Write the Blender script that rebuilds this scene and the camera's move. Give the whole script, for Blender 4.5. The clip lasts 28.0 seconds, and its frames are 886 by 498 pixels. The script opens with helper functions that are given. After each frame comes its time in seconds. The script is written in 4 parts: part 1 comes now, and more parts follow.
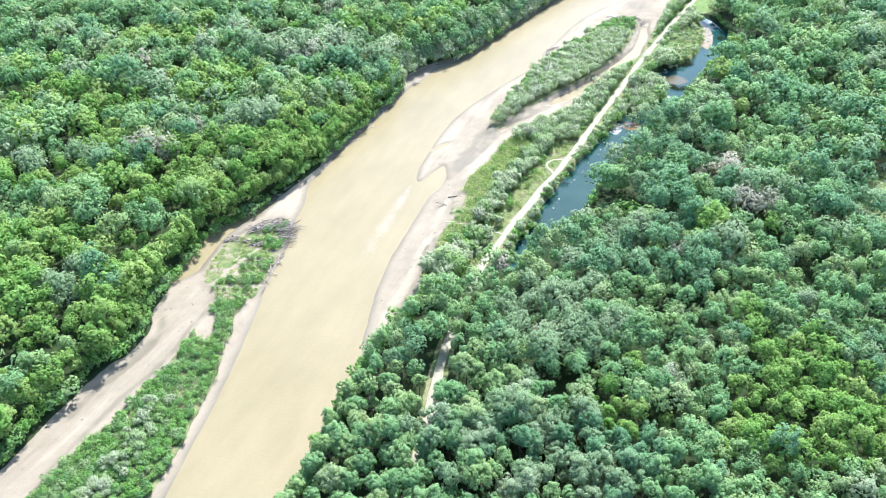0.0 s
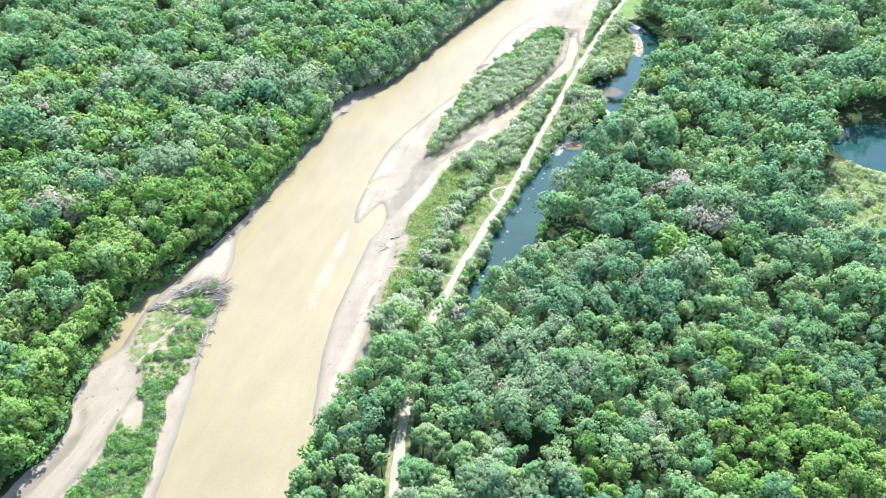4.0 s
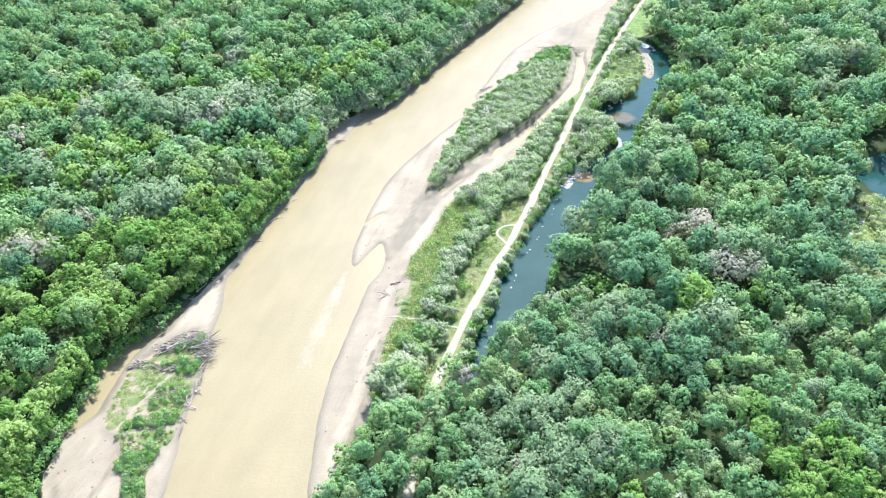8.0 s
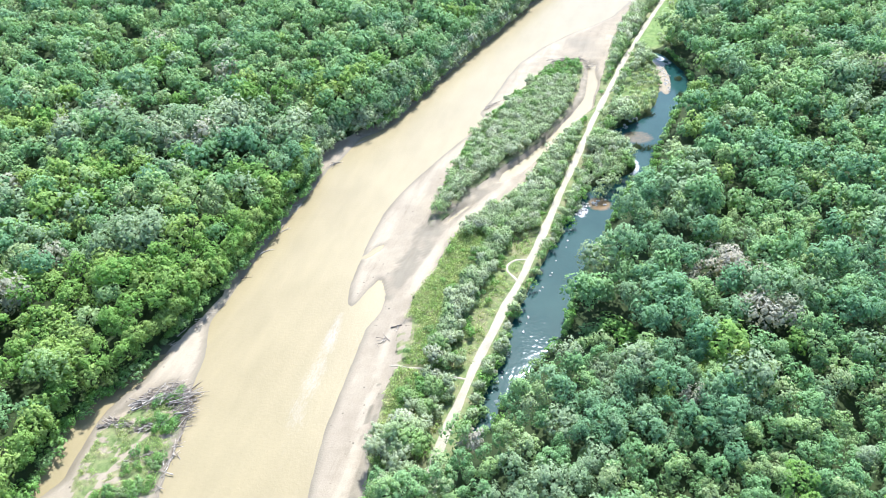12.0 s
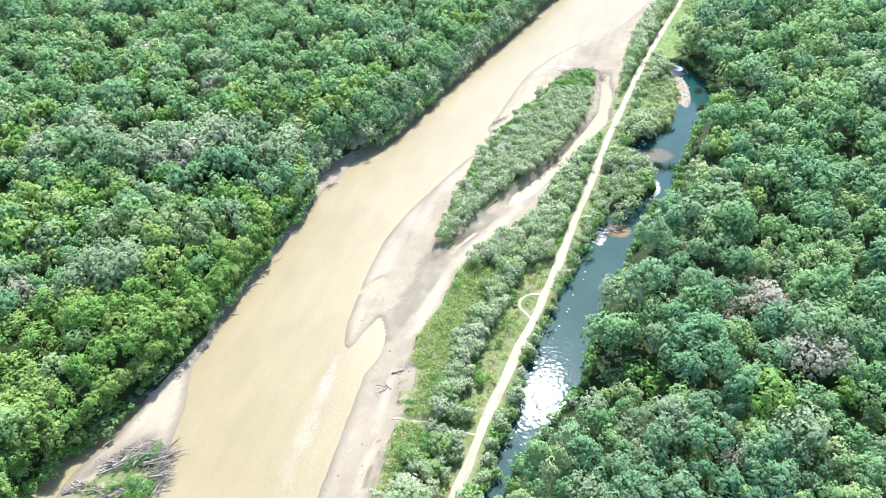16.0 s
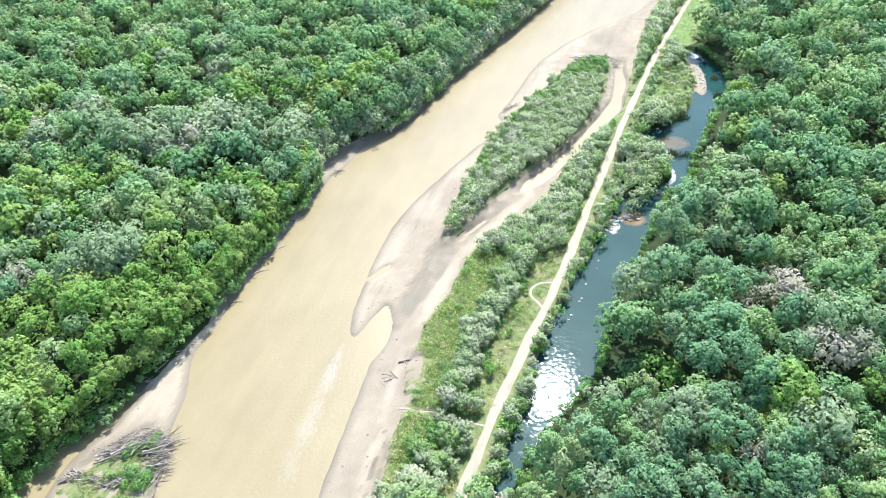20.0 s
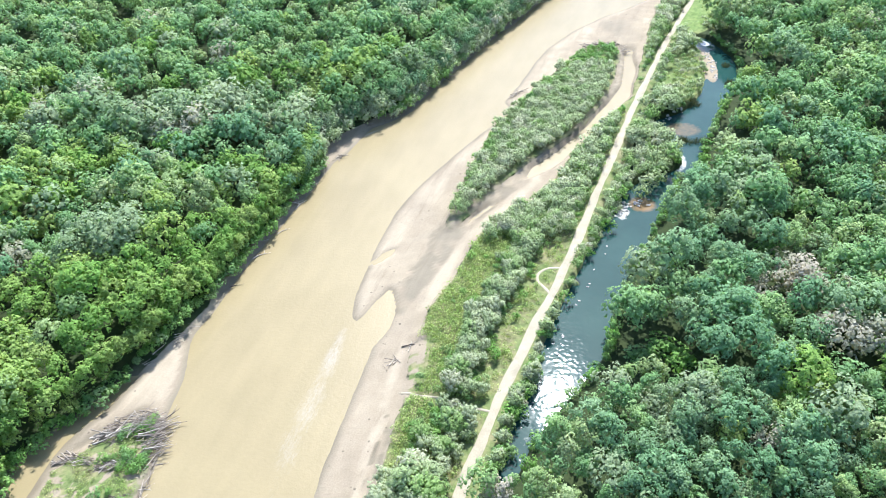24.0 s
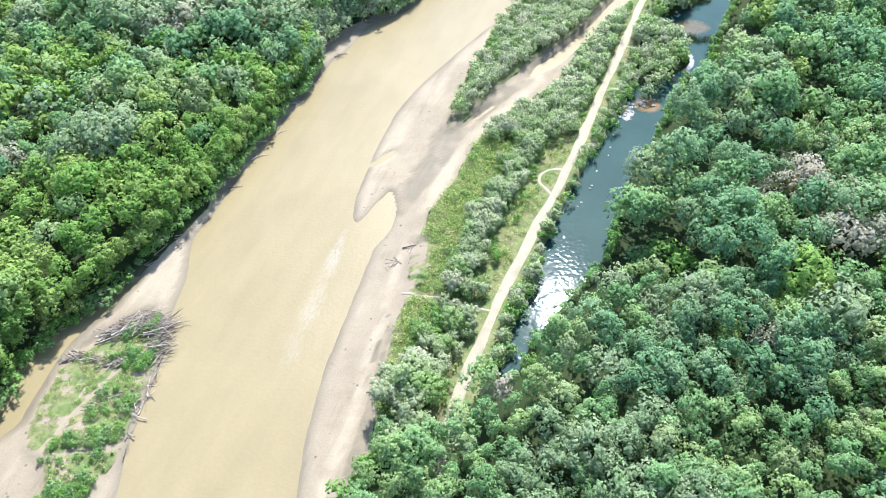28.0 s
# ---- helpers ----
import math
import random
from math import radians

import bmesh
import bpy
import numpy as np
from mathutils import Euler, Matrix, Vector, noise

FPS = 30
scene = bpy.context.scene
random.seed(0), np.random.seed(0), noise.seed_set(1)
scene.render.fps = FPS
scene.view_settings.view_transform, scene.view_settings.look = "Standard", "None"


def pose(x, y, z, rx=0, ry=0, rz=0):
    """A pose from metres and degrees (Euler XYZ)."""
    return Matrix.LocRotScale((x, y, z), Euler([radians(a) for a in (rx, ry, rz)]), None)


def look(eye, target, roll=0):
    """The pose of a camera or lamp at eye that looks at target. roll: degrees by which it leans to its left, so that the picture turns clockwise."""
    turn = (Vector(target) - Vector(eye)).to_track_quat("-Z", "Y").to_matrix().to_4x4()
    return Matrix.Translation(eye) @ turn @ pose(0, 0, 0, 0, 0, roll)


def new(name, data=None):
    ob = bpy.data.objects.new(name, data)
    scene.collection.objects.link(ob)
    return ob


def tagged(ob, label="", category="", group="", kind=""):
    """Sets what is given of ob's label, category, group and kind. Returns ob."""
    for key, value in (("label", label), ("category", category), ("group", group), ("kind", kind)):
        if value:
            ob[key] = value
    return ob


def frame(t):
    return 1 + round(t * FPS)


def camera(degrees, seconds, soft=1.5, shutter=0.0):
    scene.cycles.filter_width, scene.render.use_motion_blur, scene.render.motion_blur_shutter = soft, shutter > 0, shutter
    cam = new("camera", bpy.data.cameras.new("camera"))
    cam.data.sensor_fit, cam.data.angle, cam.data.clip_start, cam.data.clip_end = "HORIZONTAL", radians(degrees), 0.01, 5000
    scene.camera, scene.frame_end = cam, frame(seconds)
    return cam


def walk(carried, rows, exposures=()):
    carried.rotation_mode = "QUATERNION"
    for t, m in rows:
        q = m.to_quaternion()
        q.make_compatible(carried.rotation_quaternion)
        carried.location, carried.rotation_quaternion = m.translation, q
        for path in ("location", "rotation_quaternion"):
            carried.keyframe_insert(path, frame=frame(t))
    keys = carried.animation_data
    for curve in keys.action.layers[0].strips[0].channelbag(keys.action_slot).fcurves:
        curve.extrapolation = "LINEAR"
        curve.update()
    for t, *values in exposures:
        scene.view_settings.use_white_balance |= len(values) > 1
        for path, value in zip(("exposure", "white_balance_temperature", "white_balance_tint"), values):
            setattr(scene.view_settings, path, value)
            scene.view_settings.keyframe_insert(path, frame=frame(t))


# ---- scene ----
cam = camera(60.04, 28.0, soft=0.7)
PATH = [
    (0, (14.145, -64.735, 167.055), (4.007, 11.439, 103.066), -0.28),
    (0.5, (13.106, -61.863, 167.226), (4.289, 14.431, 103.183), -0.37),
    (1, (12.102, -59.001, 167.375), (4.561, 17.393, 103.289), -0.42),
    (2, (10.269, -53.4, 167.502), (4.869, 23.159, 103.395), -0.51),
    (3, (8.811, -47.734, 167.405), (5.622, 28.941, 103.29), -0.69),
    (3.5, (8.294, -44.784, 167.345), (6.261, 31.947, 103.25), -0.75),
    (5.5, (6.132, -33.24, 167.3), (5.183, 43.517, 103.211), -0.72),
    (6, (5.687, -30.258, 167.226), (4.808, 46.494, 103.129), -0.70),
    (7, (4.978, -24.301, 166.997), (4.225, 52.462, 102.912), -0.64),
    (8, (4.475, -18.101, 166.729), (3.763, 58.635, 102.612), -0.59),
    (9, (3.934, -12.019, 166.116), (3.264, 64.641, 101.907), -0.51),
    (10, (3.314, -6.03, 164.88), (2.76, 70.66, 100.705), -0.48),
    (11, (2.722, 0.069, 163.401), (2.255, 76.737, 99.2), -0.41),
    (12, (2.171, 6.304, 161.761), (1.737, 82.982, 97.571), -0.39),
    (12.5, (1.918, 9.401, 160.891), (1.53, 86.118, 96.748), -0.40),
    (14.5, (1.028, 21.851, 157.467), (0.656, 98.511, 93.256), -0.42),
    (15, (0.848, 24.697, 156.66), (0.456, 101.342, 92.431), -0.45),
    (15.5, (0.684, 27.213, 155.888), (0.274, 103.922, 91.735), -0.49),
    (16, (0.492, 29.203, 155.133), (0.012, 105.941, 91.015), -0.51),
    (16.5, (0.324, 30.539, 154.371), (-0.238, 107.228, 90.195), -0.53),
    (17, (0.228, 31.279, 153.586), (-0.461, 107.908, 89.341), -0.58),
    (17.5, (0.181, 31.56, 152.762), (-0.685, 108.159, 88.483), -0.63),
    (18, (0.198, 31.59, 151.949), (-0.842, 108.197, 87.682), -0.67),
    (19, (0.323, 31.748, 150.311), (-1.035, 108.36, 86.055), -0.73),
    (20, (0.361, 32.026, 148.57), (-1.253, 108.594, 84.268), -0.75),
    (21, (0.462, 32.214, 146.833), (-1.41, 108.781, 82.536), -0.80),
    (21.5, (0.543, 32.335, 145.99), (-1.477, 108.904, 81.702), -0.81),
    (23.5, (0.511, 32.643, 142.813), (-1.784, 109.216, 78.538), -0.80),
    (24, (0.559, 32.701, 142.047), (-1.822, 109.269, 77.77), -0.75),
    (25, (0.63, 32.899, 140.623), (-1.875, 109.468, 76.35), -0.78),
    (25.5, (0.716, 32.933, 140.096), (-1.856, 109.473, 75.792), -0.79),
    (26, (0.754, 32.847, 139.843), (-1.837, 108.91, 74.977), -0.82),
    (26.5, (0.745, 32.736, 139.789), (-1.82, 107.073, 72.95), -0.83),
    (27, (0.656, 32.647, 139.844), (-1.834, 104.237, 70.068), -0.87),
    (27.5, (0.597, 32.657, 139.938), (-1.849, 102.272, 68.189), -0.89),
    (28, (0.516, 32.693, 140.028), (-1.874, 100.948, 66.984), -0.90),
]
walk(cam, [(t, look(eye, target, roll)) for t, eye, target, roll in PATH], ((0, 1.29, 5640, 12), (12, 1.23, 5720, 12), (28, 1.13, 5880, 12)))

# ---- light ----
SUN_AZ, SUN_EL = radians(11), radians(50.5)
world = bpy.data.worlds.new("sky")
scene.world = world
world.use_nodes = True
wn, wl = world.node_tree.nodes, world.node_tree.links
sky = wn.new("ShaderNodeTexSky")
sky.sky_type, sky.sun_disc = "NISHITA", False
sky.sun_elevation, sky.sun_rotation = SUN_EL, SUN_AZ
sky.air_density, sky.dust_density = 1.0, 1.0
wn["Background"].inputs["Strength"].default_value = 0.15
wl.new(sky.outputs["Color"], wn["Background"].inputs["Color"])
sun = new("sun", bpy.data.lights.new("sun", "SUN"))
sun.data.energy, sun.data.angle, sun.data.color = 4.8, radians(0.5), (1.0, 0.96, 0.9)
sun.matrix_world = look((300 * math.sin(SUN_AZ), 300 * math.cos(SUN_AZ), 300 * math.tan(SUN_EL)), (0, 0, 0))


# ---- materials ----
def mat(name):
    m = bpy.data.materials.new(name)
    m.use_nodes = True
    nt = m.node_tree
    return m, nt.nodes, nt.links, nt.nodes["Principled BSDF"]


def node(n, kind, **values):
    nd = n.new(kind)
    for key, value in values.items():
        if key in nd.inputs:
            nd.inputs[key].default_value = value
    return nd


def noise_node(n, l, scale, detail=4.0, rough=0.55, vec=None):
    nd = node(n, "ShaderNodeTexNoise", Scale=scale, Detail=detail, Roughness=rough)
    if vec is None:
        vec = n.new("ShaderNodeTexCoord").outputs["Object"]
    l.new(vec, nd.inputs["Vector"])
    return nd


def ramp(n, l, source, stops):
    nd = n.new("ShaderNodeValToRGB")
    els = nd.color_ramp.elements
    while len(els) < len(stops):
        els.new(0.5)
    for e, (p, c) in zip(els, stops):
        e.position, e.color = p, (*c, 1)
    l.new(source, nd.inputs["Fac"])
    return nd


def mix(n, l, fac, a, b, blend="MIX"):
    nd = n.new("ShaderNodeMix")
    nd.data_type, nd.blend_type = "RGBA", blend
    for sock, val in ((nd.inputs[0], fac), (nd.inputs[6], a), (nd.inputs[7], b)):
        if isinstance(val, (int, float)):
            sock.default_value = val
        elif isinstance(val, tuple):
            sock.default_value = (*val, 1)
        else:
            l.new(val, sock)
    return nd.outputs[2]


def maths(n, l, op, a, b=0.0):
    nd = n.new("ShaderNodeMath")
    nd.operation = op
    for sock, val in zip(nd.inputs, (a, b)):
        if isinstance(val, (int, float)):
            sock.default_value = val
        else:
            l.new(val, sock)
    return nd.outputs[0]


def bump(n, l, height, strength, distance, bsdf):
    nd = node(n, "ShaderNodeBump", Strength=strength, Distance=distance)
    l.new(height, nd.inputs["Height"])
    l.new(nd.outputs["Normal"], bsdf.inputs["Normal"])
    return nd


def leaf_material(name, stops, gloss=0.6, thin=0.42):
    """Foliage: the colour goes from tree to tree along the stops, and a little from leaf clump to leaf clump."""
    m, n, l, b = mat(name)
    obj = n.new("ShaderNodeObjectInfo").outputs["Random"]
    att = n.new("ShaderNodeAttribute")
    att.attribute_name = "tree"
    tree = maths(n, l, "FRACT", maths(n, l, "ADD", obj, att.outputs["Fac"]))
    col = ramp(n, l, tree, [(at, (r * 1.53, g * 1.3, b_ * 1.66)) for at, (r, g, b_) in stops]).outputs["Color"]
    isl = n.new("ShaderNodeNewGeometry").outputs["Random Per Island"]
    val = ramp(n, l, isl, [(0.0, (0.8, 0.82, 0.8)), (0.6, (1.0, 1.0, 1.0)), (1.0, (1.16, 1.15, 1.12))]).outputs["Color"]
    col = mix(n, l, 1.0, col, val, "MULTIPLY")
    place = n.new("ShaderNodeNewGeometry").outputs["Position"]
    grain = noise_node(n, l, 2.4, 3, 0.75, place)
    col = mix(n, l, 1.0, col, ramp(n, l, grain.outputs["Fac"], [(0.32, (0.66, 0.7, 0.66)), (0.5, (1.0, 1.0, 1.0)), (0.68, (1.28, 1.25, 1.2))]).outputs["Color"], "MULTIPLY")
    l.new(col, b.inputs["Base Color"])
    bump(n, l, grain.outputs["Fac"], 0.7, 0.5, b)
    b.inputs["Roughness"].default_value = gloss
    b.inputs["Specular IOR Level"].default_value = 0.14
    tr = n.new("ShaderNodeBsdfTranslucent")
    l.new(mix(n, l, 1.0, col, (1.22, 1.22, 0.8), "MULTIPLY"), tr.inputs["Color"])
    sh = n.new("ShaderNodeMixShader")
    sh.inputs[0].default_value = thin
    l.new(b.outputs[0], sh.inputs[1])
    l.new(tr.outputs[0], sh.inputs[2])
    l.new(sh.outputs[0], n["Material Output"].inputs["Surface"])
    return m


LEAF_BRIGHT = leaf_material("leaf_bright", [(0.0, (0.135, 0.287, 0.054)), (0.5, (0.172, 0.318, 0.066)), (1.0, (0.225, 0.347, 0.088))])
LEAF_MID = leaf_material("leaf_green", [(0.0, (0.148, 0.3, 0.104)), (0.5, (0.178, 0.332, 0.12)), (0.85, (0.215, 0.35, 0.115)), (1.0, (0.25, 0.36, 0.15))])
LEAF_DEEP = leaf_material("leaf_deep_green", [(0.0, (0.12, 0.262, 0.106)), (0.6, (0.148, 0.295, 0.124)), (1.0, (0.19, 0.315, 0.138))])
LEAF_GREY = leaf_material("leaf_grey_green", [(0.0, (0.168, 0.285, 0.118)), (0.6, (0.2, 0.312, 0.142)), (1.0, (0.242, 0.338, 0.172))])
LEAF_PALE = leaf_material("leaf_pale", [(0.0, (0.24, 0.31, 0.172)), (0.6, (0.272, 0.325, 0.195)), (1.0, (0.312, 0.338, 0.225))])
LEAF_WILLOW = leaf_material("leaf_willow", [
    (0.0, (0.25, 0.37, 0.155)), (0.4, (0.325, 0.42, 0.232)), (0.7, (0.2, 0.345, 0.1)), (1.0, (0.37, 0.44, 0.28))])
LEAF_SHRUB = leaf_material("leaf_shrub", [
    (0.0, (0.13, 0.3, 0.055)), (0.4, (0.175, 0.33, 0.08)), (0.7, (0.125, 0.275, 0.075)), (1.0, (0.225, 0.34, 0.13))])
LEAF_WEED = leaf_material("leaf_weed", [(0.0, (0.19, 0.33, 0.075)), (0.5, (0.24, 0.37, 0.1)), (1.0, (0.29, 0.36, 0.13))])

BARK, n, l, b = mat("bark")
nz = noise_node(n, l, 6.0)
l.new(ramp(n, l, nz.outputs["Fac"], [(0.3, (0.09, 0.07, 0.05)), (0.7, (0.24, 0.2, 0.16))]).outputs["Color"], b.inputs["Base Color"])
b.inputs["Roughness"].default_value = 0.9
bump(n, l, nz.outputs["Fac"], 0.6, 0.05, b)

DEADWOOD, n, l, b = mat("weathered_wood")
nz = noise_node(n, l, 3.0)
obj = n.new("ShaderNodeObjectInfo").outputs["Random"]
tone = ramp(n, l, obj, [(0.0, (0.14, 0.11, 0.085)), (0.5, (0.3, 0.26, 0.21)), (1.0, (0.46, 0.42, 0.36))]).outputs["Color"]
l.new(mix(n, l, 1.0, tone, ramp(n, l, nz.outputs["Fac"], [(0.3, (0.7, 0.7, 0.7)), (0.7, (1.1, 1.08, 1.05))]).outputs["Color"], "MULTIPLY"), b.inputs["Base Color"])
b.inputs["Roughness"].default_value = 0.85
bump(n, l, nz.outputs["Fac"], 0.5, 0.04, b)

ROCK, n, l, b = mat("pale_stone")
nz = noise_node(n, l, 2.5, 6)
l.new(ramp(n, l, nz.outputs["Fac"], [(0.3, (0.3, 0.28, 0.25)), (0.7, (0.62, 0.6, 0.56))]).outputs["Color"], b.inputs["Base Color"])
b.inputs["Roughness"].default_value = 0.8
bump(n, l, nz.outputs["Fac"], 0.6, 0.1, b)

GROUND, n, l, b = mat("ground")
vec = n.new("ShaderNodeTexCoord").outputs["Object"]
zone = n.new("ShaderNodeAttribute")
zone.attribute_name = "zone"
sep = n.new("ShaderNodeSeparateColor")
l.new(zone.outputs["Color"], sep.inputs[0])
big, mid, fine = (noise_node(n, l, s, d, 0.6, vec) for s, d in ((0.035, 5), (0.25, 6), (2.2, 5)))
flow = n.new("ShaderNodeMapping")
flow.vector_type = "TEXTURE"
flow.inputs["Rotation"].default_value = (0, 0, radians(-19))
flow.inputs["Scale"].default_value = (1.0, 7.0, 1.0)
l.new(vec, flow.inputs["Vector"])
streak = noise_node(n, l, 0.35, 6, 0.65, flow.outputs["Vector"])
tone = n.new("ShaderNodeAttribute")
tone.attribute_name = "tone"
tsep = n.new("ShaderNodeSeparateColor")
l.new(tone.outputs["Color"], tsep.inputs[0])
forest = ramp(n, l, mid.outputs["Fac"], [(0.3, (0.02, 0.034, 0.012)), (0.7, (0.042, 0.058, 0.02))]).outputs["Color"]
grass = ramp(n, l, mid.outputs["Fac"], [(0.3, (0.1, 0.145, 0.045)), (0.46, (0.145, 0.178, 0.068)), (0.58, (0.19, 0.192, 0.09)), (0.75, (0.25, 0.222, 0.135))]).outputs["Color"]
green = ramp(n, l, mid.outputs["Fac"], [(0.3, (0.11, 0.178, 0.05)), (0.7, (0.17, 0.23, 0.078))]).outputs["Color"]
grass = mix(n, l, tsep.outputs[2], grass, green)
grass = mix(n, l, 1.0, grass, ramp(n, l, noise_node(n, l, 0.8, 6, 0.7, vec).outputs["Fac"], [(0.3, (0.55, 0.6, 0.5)), (0.5, (1.0, 1.0, 1.0)), (0.7, (1.35, 1.25, 1.2))]).outputs["Color"], "MULTIPLY")
sandc = ramp(n, l, mid.outputs["Fac"], [(0.25, (0.258, 0.217, 0.153)), (0.5, (0.282, 0.239, 0.17)), (0.75, (0.304, 0.26, 0.187))]).outputs["Color"]
sandc = mix(n, l, 1.0, sandc, ramp(n, l, big.outputs["Fac"], [(0.35, (0.9, 0.885, 0.88)), (0.65, (1.06, 1.05, 1.03))]).outputs["Color"], "MULTIPLY")
sandc = mix(n, l, 1.0, sandc, ramp(n, l, fine.outputs["Fac"], [(0.3, (0.93, 0.93, 0.93)), (0.7, (1.05, 1.05, 1.05))]).outputs["Color"], "MULTIPLY")
sandc = mix(n, l, 1.0, sandc, ramp(n, l, streak.outputs["Fac"], [(0.3, (0.84, 0.83, 0.82)), (0.42, (0.98, 0.98, 0.98)), (0.56, (1.01, 1.01, 1.01)), (0.68, (1.1, 1.1, 1.1))]).outputs["Color"], "MULTIPLY")
bleach = ramp(n, l, maths(n, l, "ADD", tsep.outputs[0], maths(n, l, "MULTIPLY", maths(n, l, "SUBTRACT", streak.outputs["Fac"], 0.5), 1.1)), [(0.25, (0, 0, 0)), (0.85, (1, 1, 1))]).outputs["Color"]
sandc = mix(n, l, bleach, sandc, mix(n, l, 1.0, sandc, (1.2, 1.22, 1.24), "MULTIPLY"))
dull = ramp(n, l, maths(n, l, "ADD", tsep.outputs[1], maths(n, l, "MULTIPLY", maths(n, l, "SUBTRACT", mid.outputs["Fac"], 0.5), 0.8)), [(0.3, (0, 0, 0)), (0.8, (1, 1, 1))]).outputs["Color"]
sandc = mix(n, l, dull, sandc, mix(n, l, 1.0, sandc, (0.66, 0.68, 0.68), "MULTIPLY"))
pebble = n.new("ShaderNodeTexVoronoi")
pebble.inputs["Scale"].default_value = 0.45
l.new(vec, pebble.inputs["Vector"])
speck = maths(n, l, "MULTIPLY", ramp(n, l, pebble.outputs["Distance"], [(0.1, (1, 1, 1)), (0.18, (0, 0, 0))]).outputs["Color"], ramp(n, l, mid.outputs["Fac"], [(0.52, (0, 0, 0)), (0.6, (1, 1, 1))]).outputs["Color"])
sandc = mix(n, l, speck, sandc, (0.13, 0.11, 0.08))
# wet ground; it also paints the shade along the wooded left bank
mud_and_shade = ramp(n, l, streak.outputs["Fac"], [(0.3, (0.16, 0.136, 0.094)), (0.7, (0.206, 0.176, 0.122))]).outputs["Color"]


def edge(source, amount=0.55, soft=0.08):
    shifted = maths(n, l, "ADD", source, maths(n, l, "MULTIPLY", maths(n, l, "SUBTRACT", mid.outputs["Fac"], 0.5), amount))
    return ramp(n, l, shifted, [(0.5 - soft, (0, 0, 0)), (0.5 + soft, (1, 1, 1))]).outputs["Color"]


wet_and_shade = edge(sep.outputs[1], 0.5, 0.3)
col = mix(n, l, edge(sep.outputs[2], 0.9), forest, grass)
col = mix(n, l, edge(sep.outputs[0]), col, sandc)
col = mix(n, l, wet_and_shade, col, mud_and_shade)
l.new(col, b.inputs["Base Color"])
l.new(ramp(n, l, wet_and_shade, [(0, (0.9, 0.9, 0.9)), (1, (0.68, 0.68, 0.68))]).outputs["Color"], b.inputs["Roughness"])
b.inputs["Specular IOR Level"].default_value = 0.15
bump(n, l, fine.outputs["Fac"], 0.5, 0.12, b)

TRACK, n, l, b = mat("pale_gravel_track")
vec = n.new("ShaderNodeTexCoord").outputs["Object"]
mid, fine = noise_node(n, l, 0.3, 5, 0.6, vec), noise_node(n, l, 3.0, 5, 0.6, vec)
col = ramp(n, l, mid.outputs["Fac"], [(0.25, (0.28, 0.248, 0.172)), (0.5, (0.345, 0.308, 0.22)), (0.75, (0.395, 0.36, 0.27))]).outputs["Color"]
l.new(mix(n, l, 1.0, col, ramp(n, l, fine.outputs["Fac"], [(0.3, (0.8, 0.8, 0.8)), (0.7, (1.1, 1.1, 1.1))]).outputs["Color"], "MULTIPLY"), b.inputs["Base Color"])
b.inputs["Roughness"].default_value = 0.9
bump(n, l, fine.outputs["Fac"], 0.5, 0.06, b)

RIVER, n, l, b = mat("silty_water")
vec = n.new("ShaderNodeTexCoord").outputs["Object"]
flow = n.new("ShaderNodeMapping")
flow.vector_type = "TEXTURE"
flow.inputs["Rotation"].default_value = (0, 0, radians(-17))
flow.inputs["Scale"].default_value = (1.0, 3.5, 1.0)
l.new(vec, flow.inputs["Vector"])
big, mid, fine = (noise_node(n, l, s, d, 0.6, v) for s, d, v in ((0.02, 4, vec), (0.16, 6, flow.outputs["Vector"]), (1.1, 3, vec)))
col = ramp(n, l, big.outputs["Fac"], [(0.3, (0.242, 0.197, 0.106)), (0.7, (0.273, 0.225, 0.124))]).outputs["Color"]
col = mix(n, l, 1.0, col, ramp(n, l, mid.outputs["Fac"], [(0.3, (0.93, 0.93, 0.92)), (0.7, (1.05, 1.05, 1.04))]).outputs["Color"], "MULTIPLY")
foam = n.new("ShaderNodeAttribute")
foam.attribute_name = "foam"
froth = noise_node(n, l, 1.6, 6, 0.75, flow.outputs["Vector"])
white = ramp(n, l, maths(n, l, "MULTIPLY", foam.outputs["Fac"], maths(n, l, "MULTIPLY", froth.outputs["Fac"], 1.7)), [(0.25, (0, 0, 0)), (0.95, (0.75, 0.75, 0.75))]).outputs["Color"]
l.new(mix(n, l, white, col, (0.37, 0.36, 0.325)), b.inputs["Base Color"])
b.inputs["Roughness"].default_value = 0.26
b.inputs["IOR"].default_value = 1.33
bump(n, l, maths(n, l, "ADD", fine.outputs["Fac"], maths(n, l, "MULTIPLY", foam.outputs["Fac"], froth.outputs["Fac"])), 0.35, 0.12, b)

POND, n, l, b = mat("dark_clear_water")
vec = n.new("ShaderNodeTexCoord").outputs["Object"]
big, gust = noise_node(n, l, 0.05, 4, 0.6, vec), noise_node(n, l, 0.09, 3, 0.5, vec)
fine = noise_node(n, l, 1.0, 0.6, 0.5, vec)
foam = n.new("ShaderNodeAttribute")
foam.attribute_name = "foam"
froth = noise_node(n, l, 0.9, 6, 0.75, vec)
white = ramp(n, l, maths(n, l, "MULTIPLY", foam.outputs["Fac"], maths(n, l, "MULTIPLY", froth.outputs["Fac"], 1.7)), [(0.45, (0, 0, 0)), (0.7, (1, 1, 1))]).outputs["Color"]
col = ramp(n, l, big.outputs["Fac"], [(0.3, (0.012, 0.046, 0.043)), (0.7, (0.024, 0.066, 0.058))]).outputs["Color"]
silt = n.new("ShaderNodeAttribute")
silt.attribute_name = "silt"
